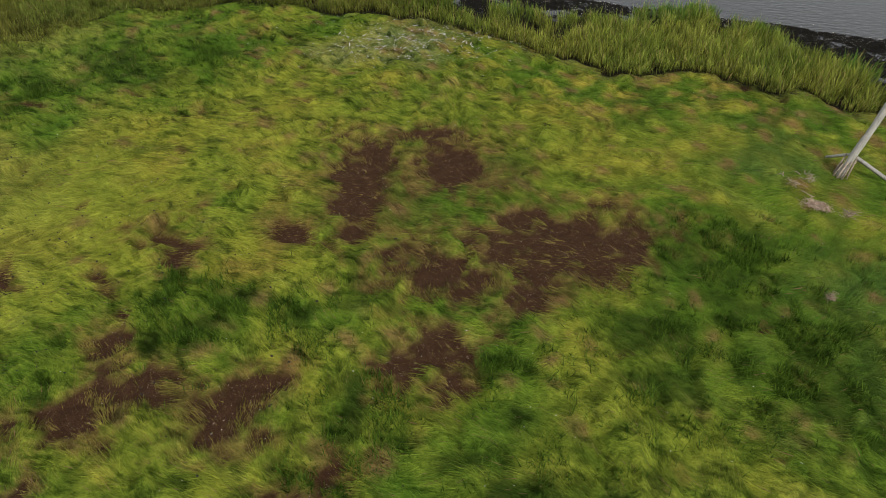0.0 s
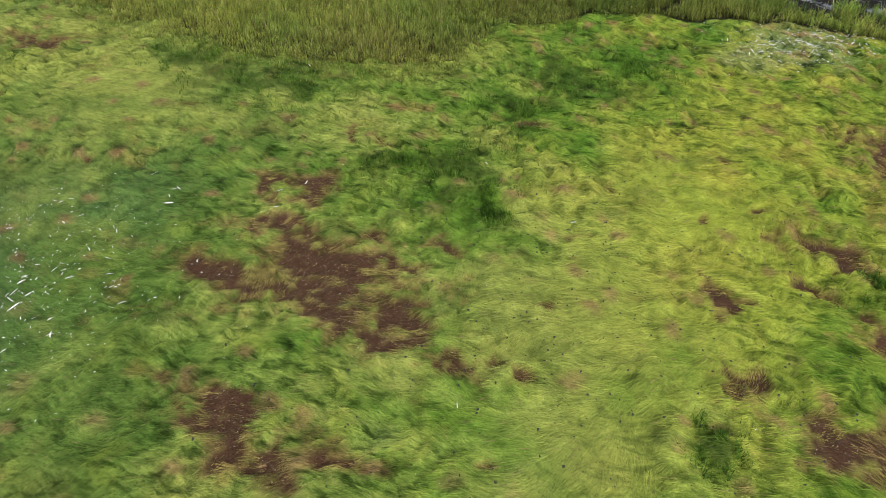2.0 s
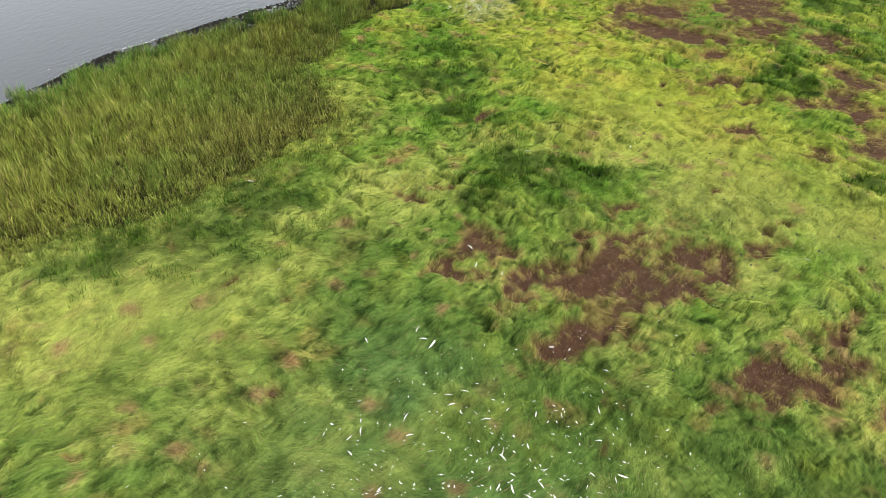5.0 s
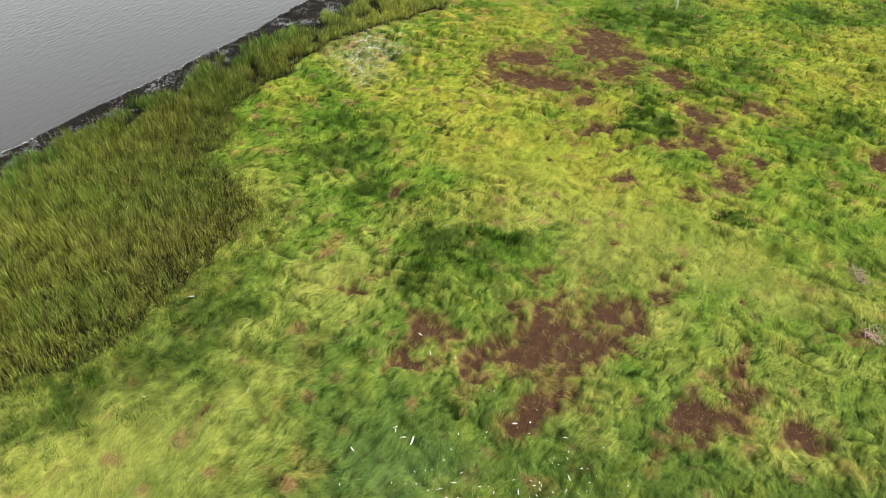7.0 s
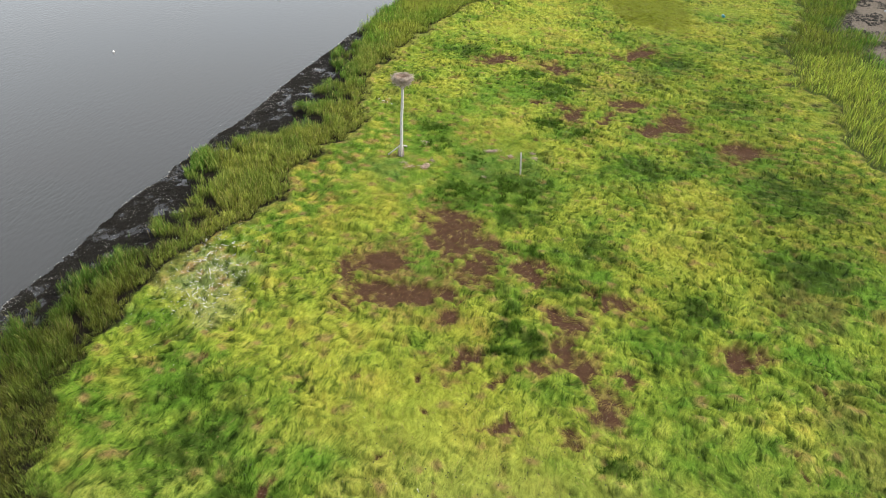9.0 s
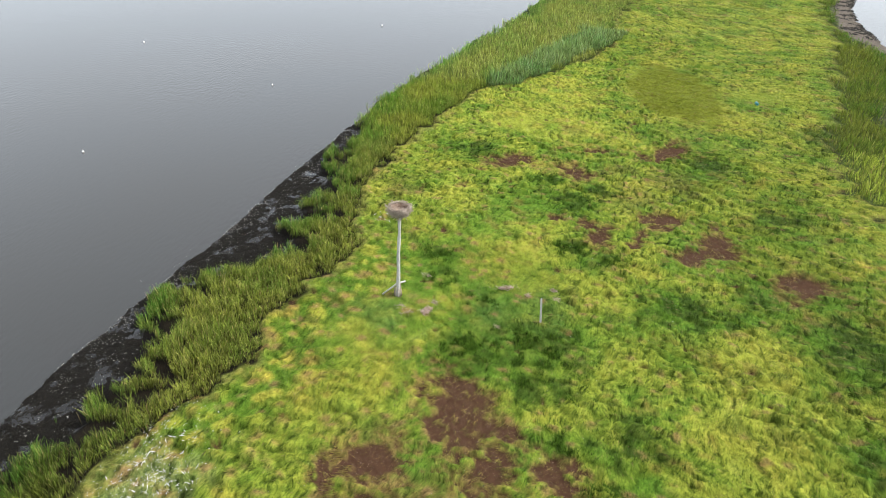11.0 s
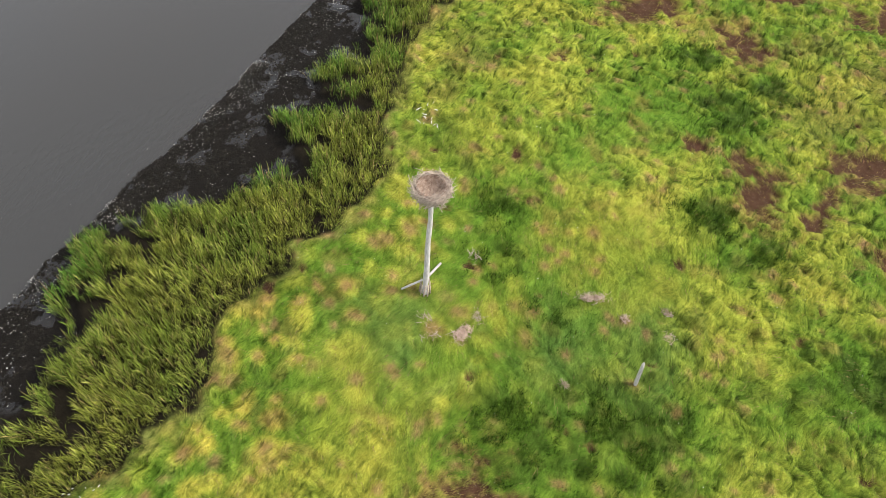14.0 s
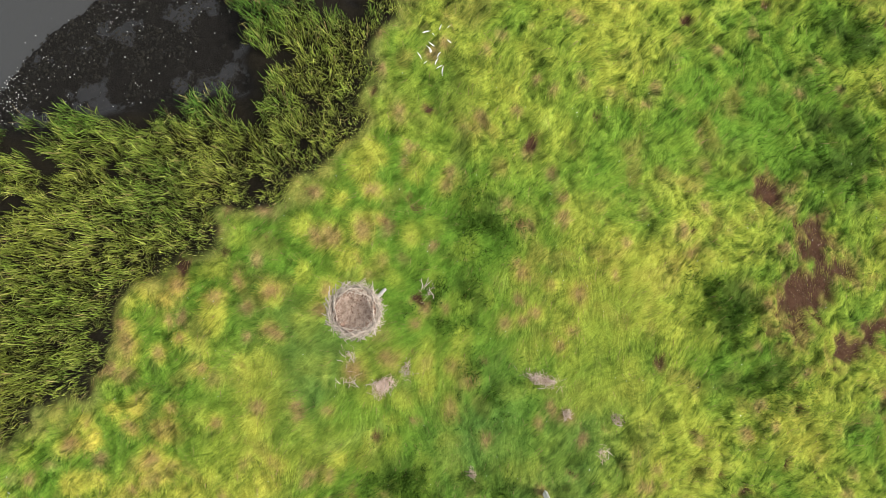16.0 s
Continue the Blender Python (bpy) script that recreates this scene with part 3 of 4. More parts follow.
TEAL = plain("teal_plastic", (0.03, 0.22, 0.25), (0.06, 0.30, 0.33), 6, 0.45)
PEAT = plain("brown_peat", (0.022, 0.011, 0.007), (0.105, 0.058, 0.038), 3.0, 0.95)
DROPPING = plain("dark_dropping", (0.010, 0.011, 0.008), (0.035, 0.034, 0.022), 20, 0.9)


# ---- building helpers ----
def mesh_from(name, verts, faces_flat, sizes):
    """A mesh from arrays: vertices, corner indices and corners per face."""
    me = bpy.data.meshes.new(name)
    me.vertices.add(len(verts))
    me.vertices.foreach_set("co", np.ascontiguousarray(verts, dtype=np.float32).ravel())
    me.loops.add(len(faces_flat))
    me.loops.foreach_set("vertex_index", np.ascontiguousarray(faces_flat, dtype=np.int32))
    me.polygons.add(len(sizes))
    me.polygons.foreach_set("loop_start", np.concatenate(([0], np.cumsum(sizes)[:-1])).astype(np.int32))
    me.update(calc_edges=True)
    return me


def colour(me, rgb, ruffled=1.0):
    """The tint, and how ruffled the thatch is, at every vertex."""
    at = me.attributes.new("tint", "FLOAT_COLOR", "POINT")
    at.data.foreach_set("color", np.column_stack((rgb, np.broadcast_to(ruffled, (len(rgb),)))).astype(np.float32).ravel())


def ruffled(x, y):
    return np.clip(1.0 + 0.5 * fbm(x / 3.5, y / 3.5, 108, 2), 0, 1) * (1 - 0.8 * flatness(x, y))


def part(name, bm, mat, parent=None, label=""):
    me = bpy.data.meshes.new(name)
    bm.to_mesh(me)
    bm.free()
    me.materials.append(mat)
    ob = new(name, me)
    ob.parent = parent
    if label:
        tagged(ob, label)
    return ob


def height_at(x, y):
    return float(lie(np.array([float(x)]), np.array([float(y)]))[0])


def limb(bm, points, radii, sides=7):
    """A round limb through points, of given radii, closed at its ends."""
    rings = []
    for k, p in enumerate(points):
        p = Vector(p)
        ahead = (Vector(points[min(k + 1, len(points) - 1)]) - Vector(points[max(k - 1, 0)])).normalized()
        side = ahead.cross(Vector((0.31, 0.2, 0.93)) if abs(ahead.z) < 0.9 else Vector((1, 0, 0))).normalized()
        up = ahead.cross(side)
        rings.append([bm.verts.new(p + radii[k] * (math.cos(2 * math.pi * i / sides) * side + math.sin(2 * math.pi * i / sides) * up)) for i in range(sides)])
    for r0, r1 in zip(rings, rings[1:]):
        for i in range(sides):
            bm.faces.new((r0[i], r0[(i + 1) % sides], r1[(i + 1) % sides], r1[i])).smooth = True
    bm.faces.new(rings[0][::-1])
    bm.faces.new(rings[-1])
    return bm


# ---- ground and water ----
def steps(*spans):
    """Grid lines: (from, to, spacing) spans end to end."""
    out = []
    for a, b, s in spans:
        out.extend(np.linspace(a, b, max(2, int(round((b - a) / s)) + 1))[:-1])
    return np.array(out + [spans[-1][1]])


def build_ground():
    gx = steps((-900, -200, 70), (-200, -60, 8), (-60, -36, 0.8), (-36, 32, 0.125), (32, 64, 0.27), (64, 120, 0.9), (120, 260, 8), (260, 1000, 70))
    gy = steps((-900, -150, 70), (-150, -50, 5), (-50, -16, 0.7), (-16, -4, 0.3), (-4, 29, 0.125), (29, 37, 0.2), (37, 60, 0.8), (60, 170, 6), (170, 900, 70))
    nx, ny = len(gx), len(gy)
    x, y = (v.ravel() for v in np.meshgrid(gx, gy))
    z = lie(x, y)
    i = (np.arange(ny - 1)[:, None] * nx + np.arange(nx - 1)[None, :]).ravel()
    me = mesh_from("ground", np.column_stack((x, y, z)), np.column_stack((i, i + 1, i + nx + 1, i + nx)).ravel(), np.full(len(i), 4))
    me.polygons.foreach_set("use_smooth", np.ones(len(i), dtype=bool))
    a, b, c = shore(x, y)
    soil = bare(x, y)
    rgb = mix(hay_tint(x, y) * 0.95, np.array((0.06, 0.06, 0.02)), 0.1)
    rgb = mix(rgb, SOIL_RGB, smooth(-0.2, 0.22, soil + 0.15 * vnoise(x / 0.4, y / 0.4, 70)))
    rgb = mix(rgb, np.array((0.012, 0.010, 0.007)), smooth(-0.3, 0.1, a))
    rgb = mix(rgb, np.array((0.045, 0.065, 0.016)), smooth(-0.1, 0.5, a) * ((y < -8) | (x > 40)))
    rgb = mix(rgb, MUD_RGB, smooth(-0.6, 0.2, b))
    rgb = mix(rgb, np.array((0.10, 0.085, 0.07)), smooth(0, 0.5, b) * (y < -15) * smooth(0.5, -0.5, c))
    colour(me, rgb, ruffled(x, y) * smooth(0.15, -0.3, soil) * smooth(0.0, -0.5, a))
    wet = me.attributes.new("wet", "FLOAT", "POINT")
    wet.data.foreach_set("value", (smooth(-0.3, 0.5, b) * (y > 0)).astype(np.float32))
    me.materials.append(GROUND)
    return tagged(new("ground", me), "green and yellow salt marsh with bare brown soil", "ground", kind="structure")


build_ground()

bm = bmesh.new()
bmesh.ops.create_grid(bm, x_segments=8, y_segments=8, size=2500)
water = part("water", bm, WATER)
water.location.z = WATER_Z
tagged(water, "calm grey bay water with small ripples", "water", kind="structure")


# ---- grass ----
def blades(name, xy, length, width, lean, rise, mat, rgb_low, rgb_high, base_z, tip_z, bend=0.5):
    """Thin leaves: a foot, a broad middle and a tip."""
    n = len(xy)
    dx, dy = lean
    mid = xy + np.column_stack((dx, dy)) * (length * bend)[:, None]
    tip = xy + np.column_stack((dx, dy)) * length[:, None]
    side = np.column_stack((-dy, dx)) * (width * 0.5)[:, None]
    norm = np.sqrt(dx * dx + dy * dy) + 1e-6
    side = side / norm[:, None]
    roll = np.random.default_rng(n).normal(0, 0.55, n) * width
    v = np.empty((n, 4, 3))
    v[:, 0, :2], v[:, 0, 2] = xy, base_z
    v[:, 1, :2], v[:, 1, 2] = mid + side, rise + roll
    v[:, 2, :2], v[:, 2, 2] = mid - side, rise - roll
    v[:, 3, :2], v[:, 3, 2] = tip, tip_z
    k = np.arange(n)[:, None] * 4
    faces = np.concatenate((k + np.array([0, 2, 1]), k + np.array([1, 2, 3])), axis=1).ravel()
    me = mesh_from(name, v.reshape(-1, 3), faces, np.full(2 * n, 3))
    rgb = np.empty((n, 4, 3))
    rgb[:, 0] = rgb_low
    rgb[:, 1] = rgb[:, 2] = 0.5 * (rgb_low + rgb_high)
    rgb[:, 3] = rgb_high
    colour(me, rgb.reshape(-1, 3))
    me.materials.append(mat)
    return new(name, me)


def leaves(name, xy, length, width, lean, z0, z1, mat, rgb_low, rgb_high, nap=1.0):
    """Short narrow leaves, each one wedge from its foot to its tip."""
    n = len(xy)
    dx, dy = lean
    side = np.column_stack((-dy, dx)) * (width * 0.5)[:, None]
    roll = np.random.default_rng(n).normal(0, 0.3, n) * width
    v = np.empty((n, 3, 3))
    v[:, 0, :2], v[:, 0, 2] = xy + side, z0 + roll
    v[:, 1, :2], v[:, 1, 2] = xy - side, z0 - roll
    v[:, 2, :2], v[:, 2, 2] = xy + np.column_stack((dx, dy)) * length[:, None], z1
    me = mesh_from(name, v.reshape(-1, 3), np.arange(3 * n), np.full(n, 3))
    rgb = np.empty((n, 3, 3))
    rgb[:, 0] = rgb[:, 1] = rgb_low
    rgb[:, 2] = rgb_high
    colour(me, rgb.reshape(-1, 3), np.repeat(np.broadcast_to(nap, (n,)), 3))
    me.materials.append(mat)
    return new(name, me)


def hay(name, label, box, per_m2, rng):
    """Combed, matted hay over a stretch of the marsh, fanning out of its tussocks; longer and sparser far off."""
    x0, x1, y0, y1 = box
    n = int((x1 - x0) * (y1 - y0) * per_m2)
    x, y = rng.uniform(x0, x1, n), rng.uniform(y0, y1, n)
    size = 1 + 0.25 * smooth(8, 22, x) + 0.9 * smooth(22, 48, x) + 0.6 * smooth(5, -7, y) * (1 - smooth(22, 48, x))
    size = size - 0.24 * smooth(-10, -18, x)
    keep = rng.random(n) < (size / 0.76) ** -2.3
    x, y, size = x[keep], y[keep], size[keep]
    a, b, c = shore(x, y)
    rooted = a < 0.5 * vnoise(x / 0.35, y / 0.35, 109) - 0.1
    x, y, size = x[rooted], y[rooted], size[rooted]
    soil = bare(x, y) - 0.6 * smooth(0.0, 0.4, fbm(x / 0.34, y / 0.34, 12, 2))
    keep = rng.random(len(x)) < np.maximum(smooth(0.4, -0.25, soil), 0.24)
    x, y, size, soil = x[keep], y[keep], size[keep], soil[keep]
    n = len(x)
    ox, oy, d, gap, ra, rb, rc = tufts(x, y)
    a, b, c = shore(x, y)
    r = np.sqrt(ox * ox + oy * oy) + 1e-5
    turn = comb(x, y, rb)
    fan = np.clip(0.42 + 0.9 * np.exp(-((a + 1.6) / 2.2) ** 2) * (x > -3) - 0.3 * rc, 0.2, 1.4)
    dx = np.cos(turn) + fan * ox / r + rng.normal(0, 0.22, n)
    dy = np.sin(turn) + fan * oy / r + rng.normal(0, 0.22, n)
    q = np.sqrt(dx * dx + dy * dy) + 1e-5
    dx, dy = dx / q, dy / q
    dark = stand(DARK, x, y)
    length = (0.13 + 0.27 * rng.random(n) ** 1.4) * size ** 0.7 * (1 - 0.35 * dark) * (1 - 0.6 * smooth(-0.05, 0.1, soil))
    width = rng.uniform(0.006, 0.0125, n) * size
    z0 = lie(x, y)
    lift = rng.uniform(0.004, 0.034, n) * (1 + 1.6 * dark) * (1 - 0.7 * smooth(-0.05, 0.1, soil))
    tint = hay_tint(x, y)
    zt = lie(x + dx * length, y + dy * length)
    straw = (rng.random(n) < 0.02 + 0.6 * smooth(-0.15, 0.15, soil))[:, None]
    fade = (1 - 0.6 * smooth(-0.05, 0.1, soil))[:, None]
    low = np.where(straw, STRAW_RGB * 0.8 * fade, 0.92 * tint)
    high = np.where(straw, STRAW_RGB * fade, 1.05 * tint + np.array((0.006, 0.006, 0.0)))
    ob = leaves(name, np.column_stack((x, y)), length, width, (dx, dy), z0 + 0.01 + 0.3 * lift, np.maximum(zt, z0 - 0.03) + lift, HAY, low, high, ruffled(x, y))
    return tagged(ob, label, "grass", kind="stuff")


rng = np.random.default_rng(11)
hay("salt_hay", "combed yellow and green salt hay lying in swirls", (-37, 16, -12, 31), 1020, rng)
hay("salt_hay", "matted green salt hay with yellow swirls", (16, 112, -50, 21), 780, rng)


def herbs(name, label, n, rng):
    """Short, dense dark green leaves standing up in the dark stands."""
    spots = [DARK[k] for k in rng.integers(0, len(DARK), n)]
    at = np.array(spots)
    x, y = rng.normal(at[:, 0], at[:, 2] * 0.75), rng.normal(at[:, 1], at[:, 2] * 0.75)
    a, b, c = shore(x, y)
    tuft = fbm(x / 0.4, y / 0.4, 103, 2)
    keep = (a < -0.1) & (bare(x, y) < 0) & (rng.random(n) < smooth(-0.15, 0.3, tuft))
    x, y, tuft = x[keep], y[keep], tuft[keep]
    n = len(x)
    turn = rng.uniform(0, 2 * np.pi, n)
    dx, dy = np.cos(turn), np.sin(turn)
    length = rng.uniform(0.05, 0.17, n)
    z0 = lie(x, y)
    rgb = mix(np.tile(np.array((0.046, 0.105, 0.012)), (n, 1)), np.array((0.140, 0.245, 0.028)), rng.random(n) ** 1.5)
    # leaf colour drops to half at the foot
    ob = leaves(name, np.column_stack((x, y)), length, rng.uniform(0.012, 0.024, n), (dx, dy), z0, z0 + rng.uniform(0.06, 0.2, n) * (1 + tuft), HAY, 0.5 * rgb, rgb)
    return tagged(ob, label, "grass", kind="stuff")


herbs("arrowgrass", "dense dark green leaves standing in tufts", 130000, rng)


def reed_bed(x, y):
    t = np.clip((x - 46) / 19, 0, 1)
    cy = 9.7 - 12.5 * t
    return (x > 45) & (x < 67) & (np.abs(y - cy) < 1.7 + 1.0 * t + 0.7 * vnoise(x / 1.5, y / 1.5, 91))


def cordgrass(name, label, box, per_m2, size, tone, rng, spots=None):
    """Upright cordgrass in clumps along the shore."""
    x0, x1, y0, y1 = box
    n = int((x1 - x0) * (y1 - y0) * per_m2)
    x, y = rng.uniform(x0, x1, n), rng.uniform(y0, y1, n)
    a, b, c = shore(x, y)
    clump = fbm(x / 0.75, y / 0.75, 81, 2)
    near = smooth(-8, -3, x) * (x < 31)
    open_ = smooth(-1.6 - 1.6 * near, 0.6, b)
    rim = np.where(x < -10, -1.5, -0.2)
    keep = (a > rim) & (b < 0.35) & (rng.random(n) < 1 - 0.3 * smooth(-8, 0, x)) & (rng.random(n) < smooth(-0.8 + 0.15 * near + 0.68 * open_, -0.5 + 0.15 * near + 0.74 * open_, clump)) & (rng.random(n) < 0.1 + 0.9 * smooth(rim + 0.1, 0.3, a))
    if spots is None:
        keep = keep & ~reed_bed(x, y)
    else:
        keep = spots(x, y) & (c < -0.3)
    x, y, clump = x[keep], y[keep], clump[keep]
    n = len(x)
    a, b, c = shore(x, y)
    cell = lattice(np.floor(x / 0.24 + 0.4 * vnoise(x / 0.5, y / 0.5, 84)), np.floor(y / 0.24 + 0.4 * vnoise(x / 0.5, y / 0.5, 85)), 86)
    turn = 2 * np.pi * cell + rng.normal(0, 0.95, n)
    dx, dy = np.cos(turn), np.sin(turn)
    tall = size * rng.uniform(0.45, 1.0, n) * (0.66 + 0.2 * clump + 0.34 * lattice(np.floor(x / 0.34), np.floor(y / 0.34), 87)) * np.where(x < -10, 0.25 + 0.62 * smooth(-1.5, 3.5, a), 0.5 + 0.5 * smooth(-0.5, 1.5, a))
    length = tall * (0.08 + 0.42 * rng.random(n))
    z0 = lie(x, y)
    rise = z0 + tall * rng.uniform(0.5, 0.65, n)
    tipz = z0 + tall * rng.uniform(0.8, 1.05, n)
    hue = np.clip(0.78 - 0.6 * smooth(-2.4, -0.3, b) + 0.7 * fbm(x / 2.2, y / 2.2, 83, 3) + 0.35 * (cell - 0.5), 0, 1)
    # low is near-black: shade inside the clumps, put into the blade feet's colour
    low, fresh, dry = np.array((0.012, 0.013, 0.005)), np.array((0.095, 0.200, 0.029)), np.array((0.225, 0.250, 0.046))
    rgb = mix(np.tile(fresh, (n, 1)), dry, hue) * tone
    pale = (rng.random(n) < 0.14)[:, None]
    rgb = np.where(pale, np.array((0.30, 0.31, 0.09)) * tone, rgb)
    dead = (rng.random(n) < 0.05)[:, None]
    rgb = np.where(dead, np.array((0.22, 0.17, 0.08)), rgb)
    rgb = mix(rgb, np.array((0.125, 0.112, 0.038)), 0.3 * np.exp(-((x + 18.5) / 3.6) ** 2 - ((y - 25.2) / 2.0) ** 2))
    bunch = lattice(np.floor(x / 0.13 + 0.6 * vnoise(x / 0.3, y / 0.3, 88)), np.floor(y / 0.13 + 0.6 * vnoise(x / 0.3, y / 0.3, 89)), 90)
    rgb = rgb * ((0.55 + 0.9 * bunch) * (1 + (0.75 * smooth(-7, 4, x) + 0.36 * smooth(-10, -18, x)) * (x < 31)))[:, None]
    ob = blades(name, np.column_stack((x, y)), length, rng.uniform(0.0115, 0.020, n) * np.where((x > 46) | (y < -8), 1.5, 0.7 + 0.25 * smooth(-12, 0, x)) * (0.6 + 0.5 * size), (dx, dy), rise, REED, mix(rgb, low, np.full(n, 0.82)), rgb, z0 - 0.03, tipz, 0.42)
    return tagged(ob, label, "grass", kind="stuff")


cordgrass("cordgrass", "tall green cordgrass standing in clumps by the mud", (-37, 31, 17, 38), 760, 0.92, np.array((0.74, 0.76, 0.74)), rng)
cordgrass("cordgrass", "tall green cordgrass along the shore", (31, 46, 6, 25), 420, 1.1, np.array((1.5, 1.6, 1.3)), rng)
cordgrass("cordgrass", "tall pale green cordgrass along the far shore", (46, 95, -22, 20), 150, 1.35, np.array((1.75, 1.8, 2.2)), rng)
cordgrass("cordgrass", "dark green cordgrass on the far bank", (0, 95, -45, -10), 110, 1.2, np.array((1.1, 1.18, 0.95)), rng)


cordgrass("reed_bed", "blue-green reeds beside the pale cordgrass", (44, 68, -8, 14), 150, 1.8, np.array((1.2, 1.55, 2.8)), rng, reed_bed)


# ---- things on the marsh ----
STICK_MESHES = []
for k in range(8):
    bm = bmesh.new()
    r = random.uniform(0.008, 0.014)
    pts = [(-0.5, 0, 0), (-0.17, random.uniform(-0.05, 0.05), random.uniform(-0.02, 0.02)), (0.2, random.uniform(-0.05, 0.05), random.uniform(-0.02, 0.02)), (0.5, random.uniform(-0.03, 0.03), 0)]
    limb(bm, pts, [r, r * 1.1, r * 0.9, r * 0.5], 5)
    if k % 2:
        limb(bm, [pts[2], (0.38, 0.13, 0.02)], [r * 0.6, r * 0.3], 4)
    me = bpy.data.meshes.new("stick")
    bm.to_mesh(me)
    bm.free()
    me.materials.append(STICK)
    STICK_MESHES.append(me)


def stick(parent, m, length):
    ob = new("stick", random.choice(STICK_MESHES))
    ob.parent = parent
    ob.matrix_local = m @ Matrix.Diagonal((length, 0.6 + 0.4 * length, 0.6 + 0.4 * length, 1))
    return ob


POLE_AT = Vector((10.55, 16.49, 0.0))
LEAN_X, LEAN_Y = 0.165, -0.016


def on_pole(z):
    return LEAN_X * z, LEAN_Y * z, z


def nest_pole():
    """A weathered, leaning pole with struts to the ground and forked arms under the nest."""
    top = new("nest_pole")
    top.location = POLE_AT
    tagged(top, "weathered grey wooden pole leaning over the marsh", "pole")
    bm = bmesh.new()
    n = 14
    pts = [Vector(on_pole(-0.4 + 4.75 * k / n)) + Vector((0.012 * math.sin(k * 1.3), 0.012 * math.sin(k * 0.9 + 1), 0)) for k in range(n + 1)]
    limb(bm, pts, [0.105 - 0.034 * k / n + 0.006 * math.sin(k * 2.1) for k in range(n + 1)], 10)
    part("post", bm, WEATHERED, top)
    for a, b, w in (((-0.12, 0.78, 0.06), (0.07, 0.05, 0.62), 0.042), ((1.22, -0.28, 0.0), (0.1, 0.0, 0.62), 0.055)):
        bm = bmesh.new()
        limb(bm, [a, tuple((Vector(a) + Vector(b)) / 2), b], [w, w * 1.05, w], 4)
        part("strut", bm, WEATHERED, top)
    for k in range(9):
        ang = 2 * math.pi * k / 9 + 0.3
        bm = bmesh.new()
        limb(bm, [(0.2 * math.cos(ang), 0.2 * math.sin(ang), -0.15), (0.06 + 0.15 * math.cos(ang + 0.3), 0.15 * math.sin(ang + 0.3), 0.35 + 0.3 * random.random())], [0.03, 0.018], 5)
        part("stub", bm, STICK, top, "split grey root stub at the foot")
    for k in range(3):
        bm = bmesh.new()
        z = 0.1 + 0.17 * k
        pts = [(0.17 * math.cos(t) + LEAN_X * z, 0.17 * math.sin(t), z + 0.03 * math.sin(2 * t + k)) for t in np.linspace(0, 2 * math.pi, 13)]
        limb(bm, pts, [0.009] * 13, 4)
        part("lashing", bm, STICK, top)
    for k in range(5):
        ang = 2 * math.pi * k / 5 + 0.5
        bm = bmesh.new()
        a, b = Vector(on_pole(3.95)), Vector(on_pole(4.4)) + Vector((0.36 * math.cos(ang), 0.36 * math.sin(ang), 0))
        limb(bm, [a, (a + b) / 2 + Vector((0, 0, -0.03)), b], [0.03, 0.026, 0.02], 6)
        part("arm", bm, STICK, top)
    return top


nest_pole()


